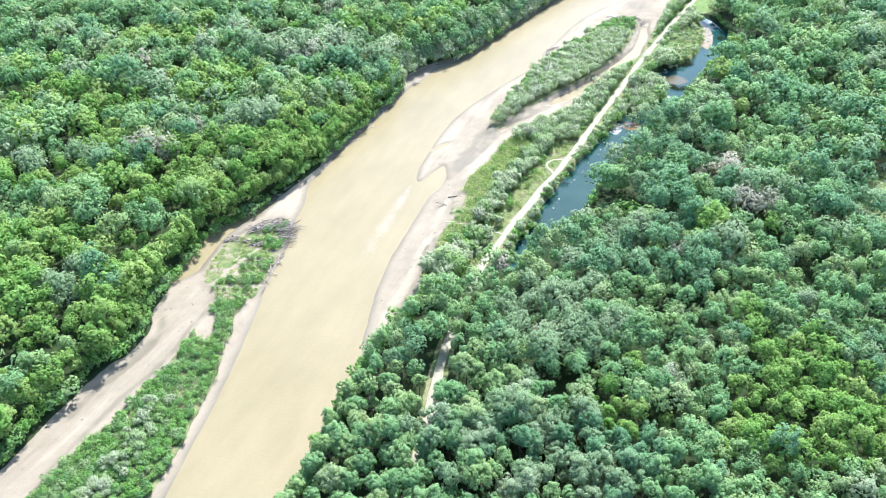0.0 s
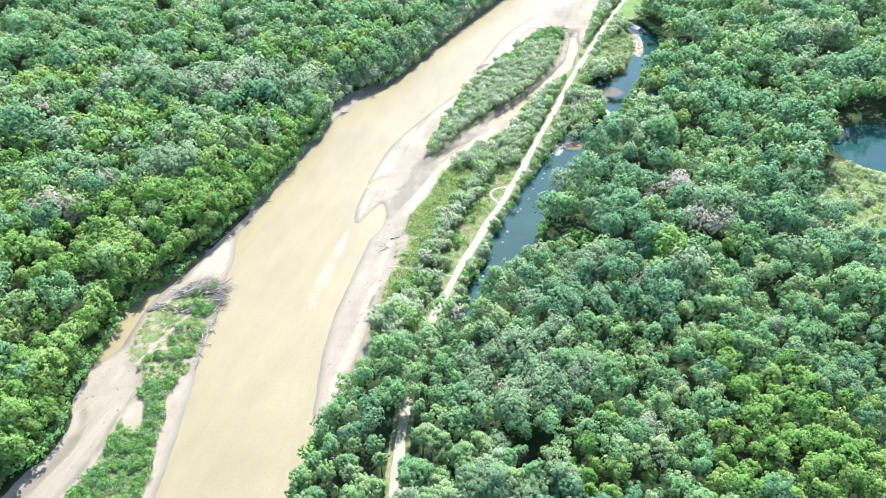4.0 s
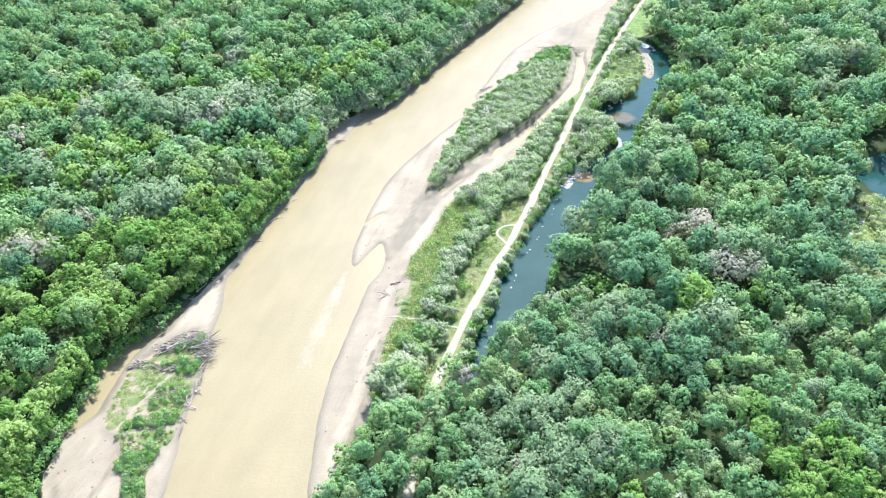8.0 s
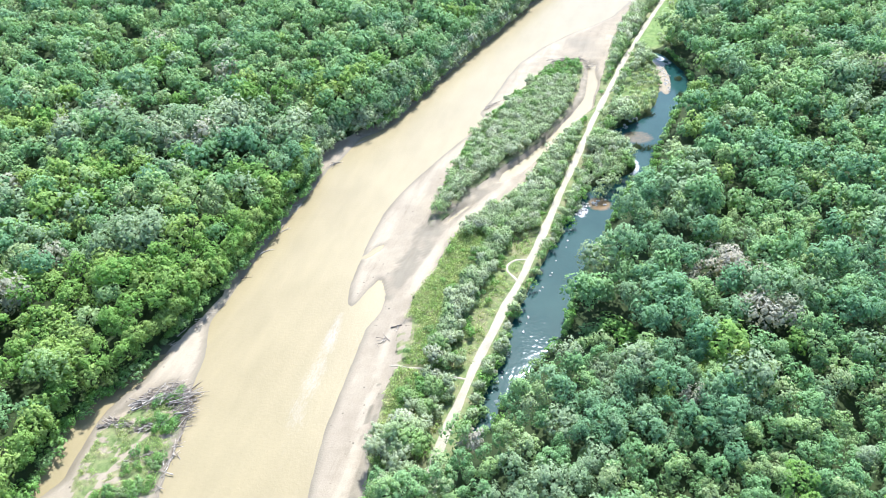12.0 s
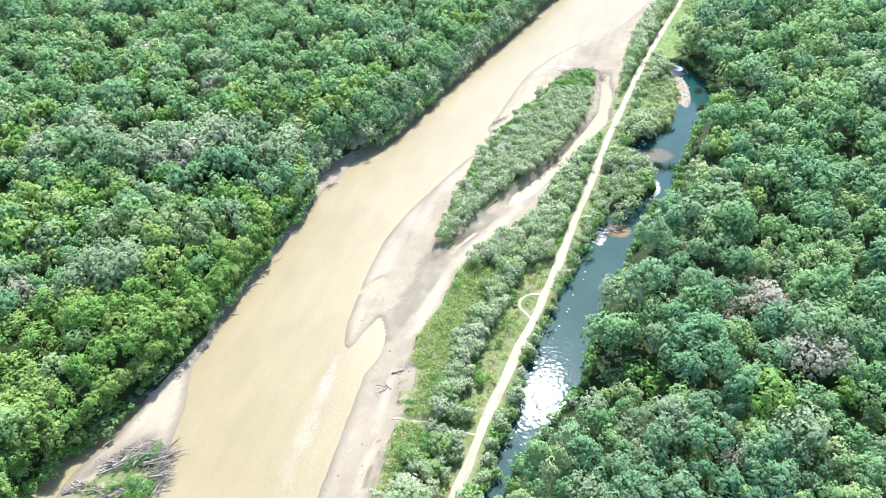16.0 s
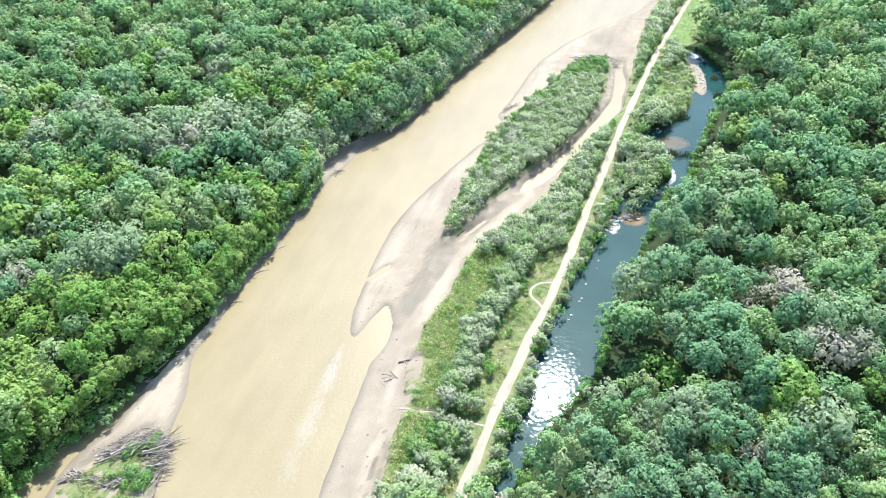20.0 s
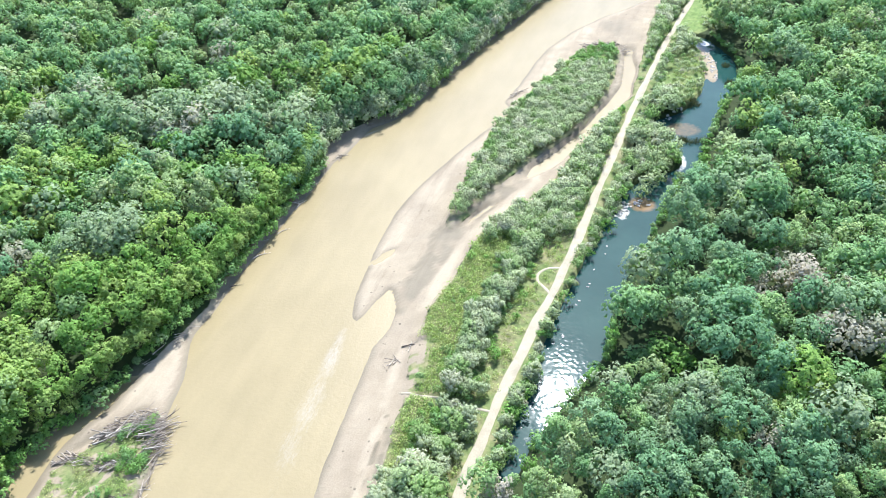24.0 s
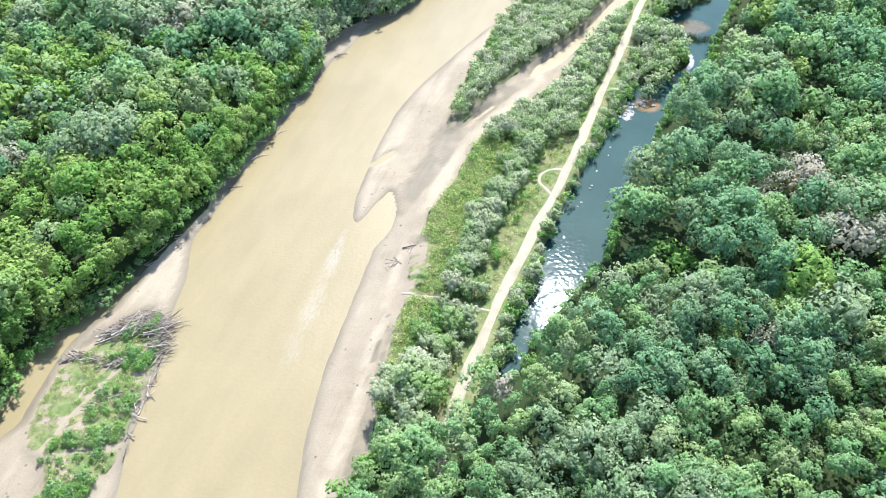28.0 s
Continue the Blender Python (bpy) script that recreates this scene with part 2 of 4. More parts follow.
shoal = ramp(n, l, maths(n, l, "ADD", silt.outputs["Fac"], maths(n, l, "MULTIPLY", maths(n, l, "SUBTRACT", froth.outputs["Fac"], 0.5), 0.8)), [(0.3, (0, 0, 0)), (0.9, (1, 1, 1))]).outputs["Color"]
col = mix(n, l, shoal, col, (0.2, 0.135, 0.07))
l.new(mix(n, l, white, col, (0.5, 0.5, 0.48)), b.inputs["Base Color"])
b.inputs["Roughness"].default_value = 0.04
b.inputs["IOR"].default_value = 1.33
crest = fine.outputs["Fac"]
bump(n, l, maths(n, l, "MULTIPLY", crest, ramp(n, l, gust.outputs["Fac"], [(0.49, (0.22, 0.22, 0.22)), (0.57, (1, 1, 1))]).outputs["Color"]), 1.0, 0.033, b)

REED, n, l, b = mat("dry_reed")
nz = noise_node(n, l, 4.0)
l.new(ramp(n, l, nz.outputs["Fac"], [(0.3, (0.14, 0.17, 0.06)), (0.7, (0.26, 0.25, 0.12))]).outputs["Color"], b.inputs["Base Color"])
b.inputs["Roughness"].default_value = 0.8


# ---- plan: drawn on a sheet, each line giving x along y; site() lays the sheet on the ground ----
LAY = np.array([[0.98056, 0.00569, 0.05291], [0.00121, 1.01073, -0.04348], [-0.01406, 0.06188, 1.0]])


def site(x, y, m=LAY):
    """Ground metres of points of the sheet."""
    x, y = np.asarray(x, float) / 100, np.asarray(y, float) / 100
    w = m[2, 0] * x + m[2, 1] * y + m[2, 2]
    return (m[0, 0] * x + m[0, 1] * y + m[0, 2]) / w * 100, (m[1, 0] * x + m[1, 1] * y + m[1, 2]) / w * 100


def on_sheet(x, y):
    """Points of the sheet under ground metres."""
    return site(x, y, np.linalg.inv(LAY))


YS = np.arange(-200.0, 901.0)


def line(pairs, smooth=4, wobble=0.6, seed=0):
    ys, xs = zip(*sorted(pairs))
    v = np.interp(YS, ys, xs)
    if smooth:
        k = np.hanning(2 * smooth + 3)
        k /= k.sum()
        v = np.convolve(np.pad(v, smooth + 1, mode="edge"), k, mode="valid")
    r = np.random.RandomState(seed)
    for wave in (23, 11, 5.3, 2.7):
        v = v + wobble * (wave / 23) ** 0.7 * 0.6 * np.sin(YS / wave * 6.283 + r.rand() * 6.283)
    return lambda y: np.interp(y, YS, v)


FAR = [(600, 92), (700, 150), (900, 270)]
left_wood = line([(-200, -190), (0, -135), (35, -125), (56, -120), (68, -118), (72, -116.5), (77, -114.5), (81, -112), (87, -110), (93, -109.5), (99, -110.5),
                  (102, -113), (111, -113), (121, -112.5), (128, -112), (136, -112), (143, -111.5), (152, -108), (158, -104.5), (164, -100.5), (168, -97.5),
                  (177, -94), (185, -90), (193, -86), (209, -83), (228, -78), (242, -74), (257, -70), (278, -64), (290, -63), (303, -64), (318, -58),
                  (326, -51), (332, -41), (342, -33), (371, -20), (402, -6), (433, 8), (463, 24), (496, 39), (532, 56)] + FAR, 3, 0.5, 1)
left_water = line([(-200, -110), (0, -80), (35, -77), (66, -76.5), (77, -76.5), (85, -77), (97, -77.5), (109, -78.3), (116, -79.3), (126, -80), (134, -80.2), (146, -79.6),
                   (155, -81.3), (160, -82), (173, -81.5), (180, -83), (190, -84.5), (201, -81.5), (228, -76), (242, -72), (257, -68), (278, -62), (296, -57.8),
                   (302, -53.5), (309, -51.5), (320, -48), (325, -46), (330, -39), (340, -30), (371, -18), (402, -4), (433, 10), (463, 26), (496, 41), (532, 58),
                   (600, 94), (700, 152), (900, 272)], 3, 0.18, 2)
right_water = line([(-200, -75), (0, -51), (35, -46), (45, -44), (54, -43), (66, -41), (77, -39), (90, -37.5), (94, -38.6), (101, -39.4), (113, -39.9), (125, -40),
                    (134, -39.4), (142, -38.6), (155, -36.5), (165, -34.4), (175, -32.8), (185, -31), (190, -29), (194, -27.8), (195.5, -36), (197, -37.9), (199.5, -38.8),
                    (206, -38.9), (215, -37.9), (226, -36.3), (236, -34.6), (248, -32.1), (257, -29.7), (271, -24.4), (288, -15.6), (304, -6.6), (318, 1.6),
                    (328, 8.5), (338, 13.5), (345, 14.2), (349, 12.8), (358, 16), (368, 20.3), (398, 30.8), (416, 38.2), (442, 54.8), (464, 74), (477, 89.4),
                    (495, 106.4), (508, 114), (600, 165), (900, 350)], 1, 0.18, 3)
right_bank = line([(-200, -74), (0, -50), (35, -45), (54, -42), (66, -40), (77, -38), (92, -35), (97, -33.5), (104, -30), (111, -27.4), (116, -25.8), (122, -25),
                   (136, -25), (144, -24), (153, -22.6), (160, -21), (171, -20.4), (182, -19.6), (190, -17.8), (198, -15.8), (206, -13), (214, -9), (226, -4.6),
                   (237, -1.4), (245, 4.5), (256, 14), (265, 24), (288, 34.5), (311, 46), (330, 58), (349, 70.5), (389, 82), (447, 98), (501, 118), (600, 172), (900, 355)], 3, 0.5, 4)
track_x = line([(-200, -40), (0, -18), (40, -15), (59, -13.5), (69, -13), (80, -12.5), (92, -12.5), (110, -9.5), (124, -7.6), (133, -6), (141, -3.6),
                (150, 0), (163, 4), (176, 9.5), (193, 16), (209, 23), (238, 34), (264, 43), (294, 54), (331, 67), (372, 83), (413, 99),
                (466, 122), (524, 148), (600, 182), (900, 318)], 5, 0.15, 5)
isle_l = line([(243, -11.5), (250, -11), (266, -7.8), (285, -3.4), (308, 2.6), (329, 10.5), (352, 22), (374, 34.5), (395, 47), (405, 55), (413, 65)], 2, 0.5, 6)
isle_r = line([(243, -9.5), (252, -3), (277, 11), (295, 25), (317, 43), (345, 58), (370, 66), (400, 74), (413, 75)], 2, 0.5, 7)
bar_l = line([(-60, -135), (0, -119), (31, -112), (48, -107), (58, -102.5), (66, -100.2), (73, -98.7), (81, -97), (87, -95.4), (93, -96), (101.5, -95), (110, -93.5),
              (116, -97.5), (118.5, -101.7), (121, -104), (126, -104.6), (134, -104.2), (141, -103.5), (146, -101), (150, -95.5), (154, -90), (157, -85)], 1, 0.5, 8)
bar_r = line([(-60, -86), (0, -82), (35, -80), (66, -79.6), (72, -80), (81, -80.5), (89, -82), (96, -82.5), (101.5, -84.6), (108, -83.5), (115.6, -81), (126, -81), (134, -81),
              (146, -80.6), (152, -81.5), (160, -83.5)], 2, 0.4, 9)
arm_r = line([(96, -119), (112, -116), (118, -113.5), (121, -111), (126, -107.2), (131, -106.6), (139, -106.7), (148, -105.6), (156.5, -102), (162.5, -98.5), (170, -96), (180, -91)], 2, 0.35, 12)
pond_l = line([(136, 3), (143, 4.5), (152, 6.2), (159, 8.8), (167, 12.3), (173, 15.1), (182, 16.8), (190.5, 19.7), (199, 23.1), (208.5, 26.6), (218.5, 31.4), (227.5, 35.3),
               (239, 40.7), (251, 46.4), (266, 54), (274, 61), (284, 78), (290, 81), (301, 79.9), (311, 76.4), (318.5, 72.8), (327, 78), (333.4, 89.4), (342, 97.9), (354, 103.6),
               (363.6, 107.8), (384, 114.5), (403, 117.5), (420, 114.5), (430, 114)], 2, 0.4, 10)
pond_r = line([(136, 5), (143, 8), (152, 12), (156.4, 16), (163, 20), (169, 25), (175, 30), (184, 34), (194, 37), (204, 41), (215, 45), (227, 51.5), (250, 62), (265, 69.5),
               (274, 72), (284, 85), (301, 90), (316, 97.5), (332.5, 105), (353, 115.5), (366, 122.5), (383, 127.5), (398.5, 128.5), (411, 126), (425, 122.4), (430, 117)], 2, 0.4, 11)
# worn lines over the left bar
TRAIL = [(-98.2, 118.5), (-96.4, 125.1), (-93.6, 131.3), (-91.0, 137.1), (-88.7, 142.2)]
GAP = [(-101, 117.2), (-95.8, 117.3), (-88.7, 118.6), (-82.5, 119.2), (-79.6, 119.9)]
STICKS = [(-92.9, 129.4), (-89.7, 131.8), (-85.7, 133.7), (-81.5, 135.4)]


def step(v, a, b):
    t = np.clip((v - a) / (b - a), 0, 1)
    return t * t * (3 - 2 * t)


def between(v, a, b, soft):
    return step(v, a - soft, a + soft) * (1 - step(v, b - soft, b + soft))


def patch(x, y, cx, cy, rx, ry, turn, soft=0.35):
    c, s = math.cos(turn), math.sin(turn)
    u, v = ((x - cx) * c + (y - cy) * s) / rx, (-(x - cx) * s + (y - cy) * c) / ry
    return 1 - step(np.sqrt(u * u + v * v), 1 - soft, 1 + soft)


def rough(x, y, seed=0, waves=(47, 19, 8.3, 3.7)):
    """A cheap smooth unevenness in -1 .. 1."""
    r = np.random.RandomState(100 + seed)
    out, tot = 0, 0
    for w in waves:
        for _ in range(3):
            a, p = r.rand() * 6.283, r.rand() * 6.283
            out = out + w ** 0.5 * np.sin((x * np.cos(a) + y * np.sin(a)) * 6.283 / w + p)
            tot += w ** 0.5 * 0.6
    return np.clip(out / tot, -1, 1)


def along(x, y, pts):
    """Distance from a line through plan points."""
    d = np.full(np.shape(x), 1e9)
    for (ax, ay), (bx, by) in zip(pts, pts[1:]):
        t = np.clip(((x - ax) * (bx - ax) + (y - ay) * (by - ay)) / ((bx - ax) ** 2 + (by - ay) ** 2), 0, 1)
        d = np.minimum(d, np.hypot(x - ax - t * (bx - ax), y - ay - t * (by - ay)))
    return d


def zones(x, y):
    """Height and ground cover at plan points: sand, mud with the bank's painted shade, grass; pale sand, dark silt,
    lush grass.
    """
    lw, lf, rw, rb = left_water(y), left_wood(y), right_water(y), right_bank(y)
    uneven, small = rough(x, y), rough(x, y, 1, (9, 4.1, 2.3))
    z = 1.7 + 0.4 * uneven
    low = between(x, lf, rb, 1.5)
    sand, grass = low.copy(), np.zeros_like(x)
    # dry sand rises slowly from the water and falls away under it
    shore = np.maximum(x - rw, lw - x)
    dry = np.clip(shore, 0, 40)
    bar_h = (0.5 + 0.15 * uneven + 0.06 * small) * (1 - np.exp(-dry / 3.5)) + 0.012 * dry
    bar_h = np.where(shore < 0, np.maximum(0.16 * shore, -1.4), bar_h)
    z = z * (1 - low) + bar_h * low
    mud_and_shade = np.exp(-np.clip(shore, 0, 40) / 1.6) * (shore > -3) * low
    pale = np.zeros_like(x)
    silt = np.zeros_like(x)
    right = (x > rw) * low
    f = (x - rw) / np.maximum(rb - rw, 1)
    # lower right bar: a bleached strip with a line of flood debris, grey silt under the bank
    lower = step(y, 96, 112) * (1 - step(y, 186, 200))
    crest = np.interp(y, [105, 119, 129, 140, 151, 163, 178, 195], [-35, -32.5, -30.6, -29.4, -27.7, -25.9, -24.0, -20])
    pale = np.maximum(pale, right * lower * np.exp(-((x - crest - 0.5) / 1.7) ** 2) * (0.8 + 0.4 * small))
    silt = np.maximum(silt, right * lower * step(x, crest + 2.0, crest + 3.4) * (0.75 + 0.3 * small) * (1 - step(y, 152, 166)))
    silt = np.maximum(silt, right * between(y, 138, 172, 5) * (np.abs(x - crest - 1.6 - 0.5 * small) < 0.35) * (rough(x, y, 41, (5, 2.3, 1.3)) > 0.05))
    grass = np.maximum(grass, 0.55 * right * lower * step(x, crest + 3.6, crest + 5.0) * (0.7 + 0.6 * small))
    # upper right bar: a grey wet tongue below the willow island, bleached edges, a small creek and a notch of pooled water
    upper = step(y, 196, 206)
    tongue = between(x, np.interp(y, [200, 213, 221, 231, 241, 250], [-27.5, -27, -22, -17.5, -15.5, -9]), np.interp(y, [200, 212, 224, 236, 246, 262, 275], [-22.5, -17, -11, -7, -1.5, 9, 19]), 1.4) * between(y, 199, 272, 3)
    mud_and_shade = np.maximum(mud_and_shade, tongue * (0.7 + 0.6 * rough(x, y, 43, (16, 7, 3.1))) * low)
    z = z - 0.12 * tongue * low
    creek = np.exp(-(along(x, y, [(-9, 250), (-13.6, 245.1), (-16.1, 240.7), (-17.1, 230.8), (-19.3, 223.6), (-22.7, 221.0)]) / 0.9) ** 2)
    notch = patch(x, y, -31.5, 229.5, 1.3, 5.0, -0.65, 0.3)
    slack = between(x, np.interp(y, [246, 252, 262], [-7, -3, 5]), np.interp(y, [246, 252, 262], [-5.5, 0, 8]), 0.8) * between(y, 246, 262, 2)
    z = z - low * np.maximum(0.55 * creek, np.maximum(0.9 * notch, 0.8 * slack))
    mud_and_shade = np.maximum(mud_and_shade, np.maximum(creek * 0.8, notch) * low)
    pale = np.maximum(pale, right * upper * (1 - tongue) * np.exp(-((f - 0.12) / 0.12) ** 2) * 0.7)
    pale = np.maximum(pale, right * upper * np.exp(-((x - np.interp(y, [200, 214, 226, 240, 256, 275], [-18, -13, -8.5, -3, 9, 22])) / 2.6) ** 2) * (1 - step(y, 275, 285)))
    silt = np.maximum(silt, 0.45 * right * upper * between(f, 0.3, 0.6, 0.1) * between(y, 222, 300, 6) * (0.6 + 0.5 * uneven))
    # inlet behind the spit
    inlet = between(x, np.interp(y, [185, 194, 196.1, 201.5, 206.5, 212.3], [-60, -45, -36.7, -34.3, -31.8, -28.5]), np.interp(y, [186, 190, 195, 203, 212.3], [-31, -28.6, -26, -25.3, -27.4]), 0.7) * between(y, 186, 212, 1)
    z = np.where(low > 0.5, z * (1 - inlet) - 0.3 * inlet, z)
    mud_and_shade = np.maximum(mud_and_shade, inlet * low)
    # side arm behind the left bar
    arm = between(x, lf - 3.5, arm_r(y), 0.9) * step(y, 113, 120) * (1 - step(y, 172, 182))
    damp = between(x, lf - 3.5, arm_r(y) + 2.6, 1.3) * step(y, 108, 118) * (1 - step(y, 170, 184))
    mud_and_shade = np.maximum(mud_and_shade, damp * 0.75)
    z = z * (1 - arm) - 0.35 * arm
    head = between(x, np.interp(y, [148, 153, 158, 163], [-103.5, -100, -95, -90]), np.interp(y, [148, 153, 158, 163], [-101, -96, -91, -86]), 0.8) * between(y, 147, 163, 2)
    z = z - 0.45 * head * low
    mud_and_shade = np.maximum(mud_and_shade, head * 0.8 * low)
    pool = between(x, np.interp(y, [60, 68, 75, 83, 91, 98, 102], [-117, -115.8, -112.4, -109.6, -107.6, -108.5, -110]), np.interp(y, [60, 68, 75, 83, 91, 98, 102], [-114.5, -112.6, -109, -105.6, -104.2, -106.5, -109]), 1.0) * between(y, 56, 101, 3)
    pool2 = between(x, np.interp(y, [40, 66, 75, 87, 95, 105], [-112, -105.6, -101.8, -98.6, -98.4, -96]), np.interp(y, [40, 66, 75, 87, 95, 105], [-110.5, -103.6, -99.8, -97, -96.8, -94.6]), 0.9) * between(y, 30, 106, 4)
    mud_and_shade = np.maximum(mud_and_shade, np.maximum(pool, pool2 * 0.95) * low * (0.95 + 0.4 * rough(x, y, 45, (13, 6))))
    z = z - np.maximum(0.3 * pool, 0.2 * pool2) * low
    pale = np.maximum(pale, low * (x < lw) * between(y, 40, 118, 6) * np.exp(-((x - np.interp(y, [40, 66, 75, 87, 95, 112], [-116, -108.5, -105, -101.5, -101.5, -103])) / 2.2) ** 2) * 0.4)
    mud_and_shade = np.maximum(mud_and_shade, 0.3 * low * (x < bar_l(y) + 1) * between(y, 20, 120, 8) * (0.8 + 0.5 * rough(x, y, 49, (23, 9, 4))))
    pale = np.maximum(pale, low * (x < lw - 2) * step(y, 158, 170) * (1 - step(y, 200, 206)) * 0.8)
    # bars with plants
    barv = between(x, bar_l(y), bar_r(y), 1.0) * (1 - step(y, 155, 160))
    z = z + barv * 0.6
    grass = np.maximum(grass, barv)
    bare = np.maximum(step(small, np.where(y > 108, 0.1, 0.6) - 0.3, np.where(y > 108, 0.1, 0.6) + 0.35) * 0.72, 1 - step(np.minimum(np.minimum(along(x, y, TRAIL), along(x, y, GAP)), along(x, y, [(-104.3, 132), (-103.1, 138)])), 0.25, 0.75))
    bare = np.maximum(bare, patch(x, y, -92, 97.5, 3.4, 7.5, 0.4))
    sand = sand * (1 - barv * (1 - bare))
    isle = between(x, isle_l(y), isle_r(y), 1.0) * between(y, 243, 412, 1.0)
    z = z + isle * 0.8
    grass = np.maximum(grass, isle * 0.8)
    sand = sand * (1 - isle)
    # chute between the long island and the bank: a strip of water that dies out in wet mud
    ch_l = np.interp(y, [277, 287, 297, 309, 324, 346, 365, 390, 416], [17, 20.5, 29.5, 38, 47.2, 59.3, 68.5, 74, 78])
    ch_r = np.interp(y, [277, 286, 297, 316, 335, 352, 375, 395, 416], [20, 29, 37, 49.6, 61.2, 71, 78, 81, 84]) - 0.6 + 0.6 * np.sin(y / 5)
    chute = between(x, ch_l, ch_r, 0.7) * step(y, 276, 282) * (1 - step(y, 408, 418))
    z = np.where(chute > 0.05, z * (1 - chute) - 0.45 * chute, z)
    wetc = between(x, ch_l - 4, ch_r + 1.5, 1.5) * step(y, 266, 279) * (1 - step(y, 408, 425))
    mud_and_shade = np.maximum(mud_and_shade, wetc * (0.55 + 0.3 * small) * low)
    pale = np.maximum(pale, right * between(x, isle_r(y) + 1, ch_l - 0.5, 0.8) * step(y, 335, 350) * (1 - step(y, 405, 415)))
    # mud colour put in for the shade at the foot of the wooded bank
    mud_and_shade = np.maximum(mud_and_shade, between(x, lf - 2, lw + 1, 1.0) * step(y, 200, 215) * (1 - between(y, 292, 328, 4)))
    # wide wet bar above the island
    top = step(y, 398, 415) * right
    mud_and_shade = np.maximum(mud_and_shade, top * np.clip(0.3 + 0.75 * rough(x, y, 5, (60, 25, 11)), 0, 1) * 0.6)
    pale = np.maximum(pale, top * step(rough(x, y, 47, (40, 17, 7)), 0.1, 0.6) * 0.8)
    pale = np.maximum(pale, right * between(y, 344, 400, 3) * (x < isle_l(y)) * 0.6)
    # ponds
    pond = between(x, pond_l(y) - 0.6, pond_r(y) + 1.2, 1.0) * between(y, 137, 428, 1.5)
    z = z * (1 - pond) - 0.8 * pond
    back = patch(x, y, 203, 249, 27, 25, 0.0, 0.12)
    z = z * (1 - back) - 0.6 * back
    brook = np.exp(-(along(x, y, [(170, 226), (166.6, 222.0), (158.3, 213.6), (151.2, 207.5)]) / 1.3) ** 2)
    z = z * (1 - brook) - 0.3 * brook
    gravel = patch(x, y, 115.5, 386, 4.4, 23, -0.16, 0.3)
    z = z * (1 - gravel) + 0.55 * gravel
    sand = np.maximum(sand, gravel)
    # worn brown slope of the bank
    sand = np.maximum(sand, 0.85 * patch(x, y, -18.6, 176, 2.6, 15, -0.16) * (0.75 + 0.5 * small))
    # open grass
    trk = track_x(y)
    lawn = between(x, trk - 13, trk + 2.5, 3) * step(y, 150, 165) * (1 - step(y, 220, 240))
    lawn = np.maximum(lawn, between(x, rb - 1, rb + 7, 2) * step(y, 120, 135) * (1 - step(y, 215, 235)))
    side_w = np.interp(y, [90, 125, 140], [3, 3, 6])
    lawn = np.maximum(lawn, between(x, trk - side_w, trk + side_w, 1.5) * 0.9)
    isle_grass = patch(x, y, 103, 378, 12, 40, -0.38)
    meadow = patch(x, y, 184, 192, 37, 45, 0.0)
    field = between(x, trk, trk + np.interp(y, [432, 500, 530], [18, 20, 38]), 3) * between(y, 430, 545, 6)
    lawn = np.maximum.reduce([lawn, isle_grass, meadow, field, between(x, rb - 0.5, np.where(y > 122, trk, rb), 1), patch(x, y, -316, 440, 11, 38, 0.3)])
    sand = np.maximum(sand, 0.7 * patch(x, y, 171, 524, 9, 16, -0.5))
    grass = np.maximum(grass, lawn * (1 - low))
    lush = np.clip(np.maximum.reduce([field, 0.5 * isle_grass, 0.45 * meadow]), 0, 1)
    # the flat of the track
    near = np.exp(-((x - trk) / 4.0) ** 2) * (1 - low)
    z = z * (1 - near) + 1.9 * near
    return z, np.clip(sand, 0, 1), np.clip(mud_and_shade, 0, 1), np.clip(grass, 0, 1), np.clip(pale, 0, 1), np.clip(silt, 0, 1), lush


def height(x, y):
    """Height of the ground at one place, in ground metres."""
    u, v = on_sheet(np.array([x]), np.array([y]))
    return float(zones(u, v)[0][0])


def part(name, data, material, parent, label=""):
    """Links mesh data (or a bmesh) as one mesh object under a thing or a part."""
    if isinstance(data, bmesh.types.BMesh):
        me = bpy.data.meshes.new(name)
        data.to_mesh(me)
        data.free()
        data = me
    if material and not data.materials:
        data.materials.append(material)
    ob = new(name, data)
    ob.parent = parent
    if label:
        ob["label"] = label
    return ob


def mesh_from(name, verts, tris, material, smooth=False, normals=None):
    me = bpy.data.meshes.new(name)
    verts, tris = np.asarray(verts, np.float32), np.asarray(tris, np.int32)
    k = tris.shape[1]
    me.vertices.add(len(verts))
    me.vertices.foreach_set("co", verts.ravel())
    me.loops.add(tris.size)
    me.loops.foreach_set("vertex_index", tris.ravel())
    me.polygons.add(len(tris))
    me.polygons.foreach_set("loop_start", np.arange(0, tris.size, k, dtype=np.int32))
    me.polygons.foreach_set("use_smooth", np.full(len(tris), smooth))
    me.update(calc_edges=True)
    if normals is not None:
        me.attributes.new("custom_normal", "FLOAT_VECTOR", "POINT").data.foreach_set("vector", np.asarray(normals, np.float32).ravel())
    me.materials.append(material)
    return me


def sheet(xs, ys):
    """Quads over a grid of points given as 2D arrays."""
    r, c = xs.shape
    i = np.arange(r * c).reshape(r, c)
    return np.stack([i[:-1, :-1], i[:-1, 1:], i[1:, 1:], i[1:, :-1]], -1).reshape(-1, 4)


# ---- ground, water, track ----
def spread(lo, hi, stepsize, reach):
    mid = np.arange(lo, hi + 0.01, stepsize)
    out = np.cumsum(4 * 1.35 ** np.arange(24))
    out = out[out < reach]
    return np.concatenate([lo - out[::-1], mid, hi + out])


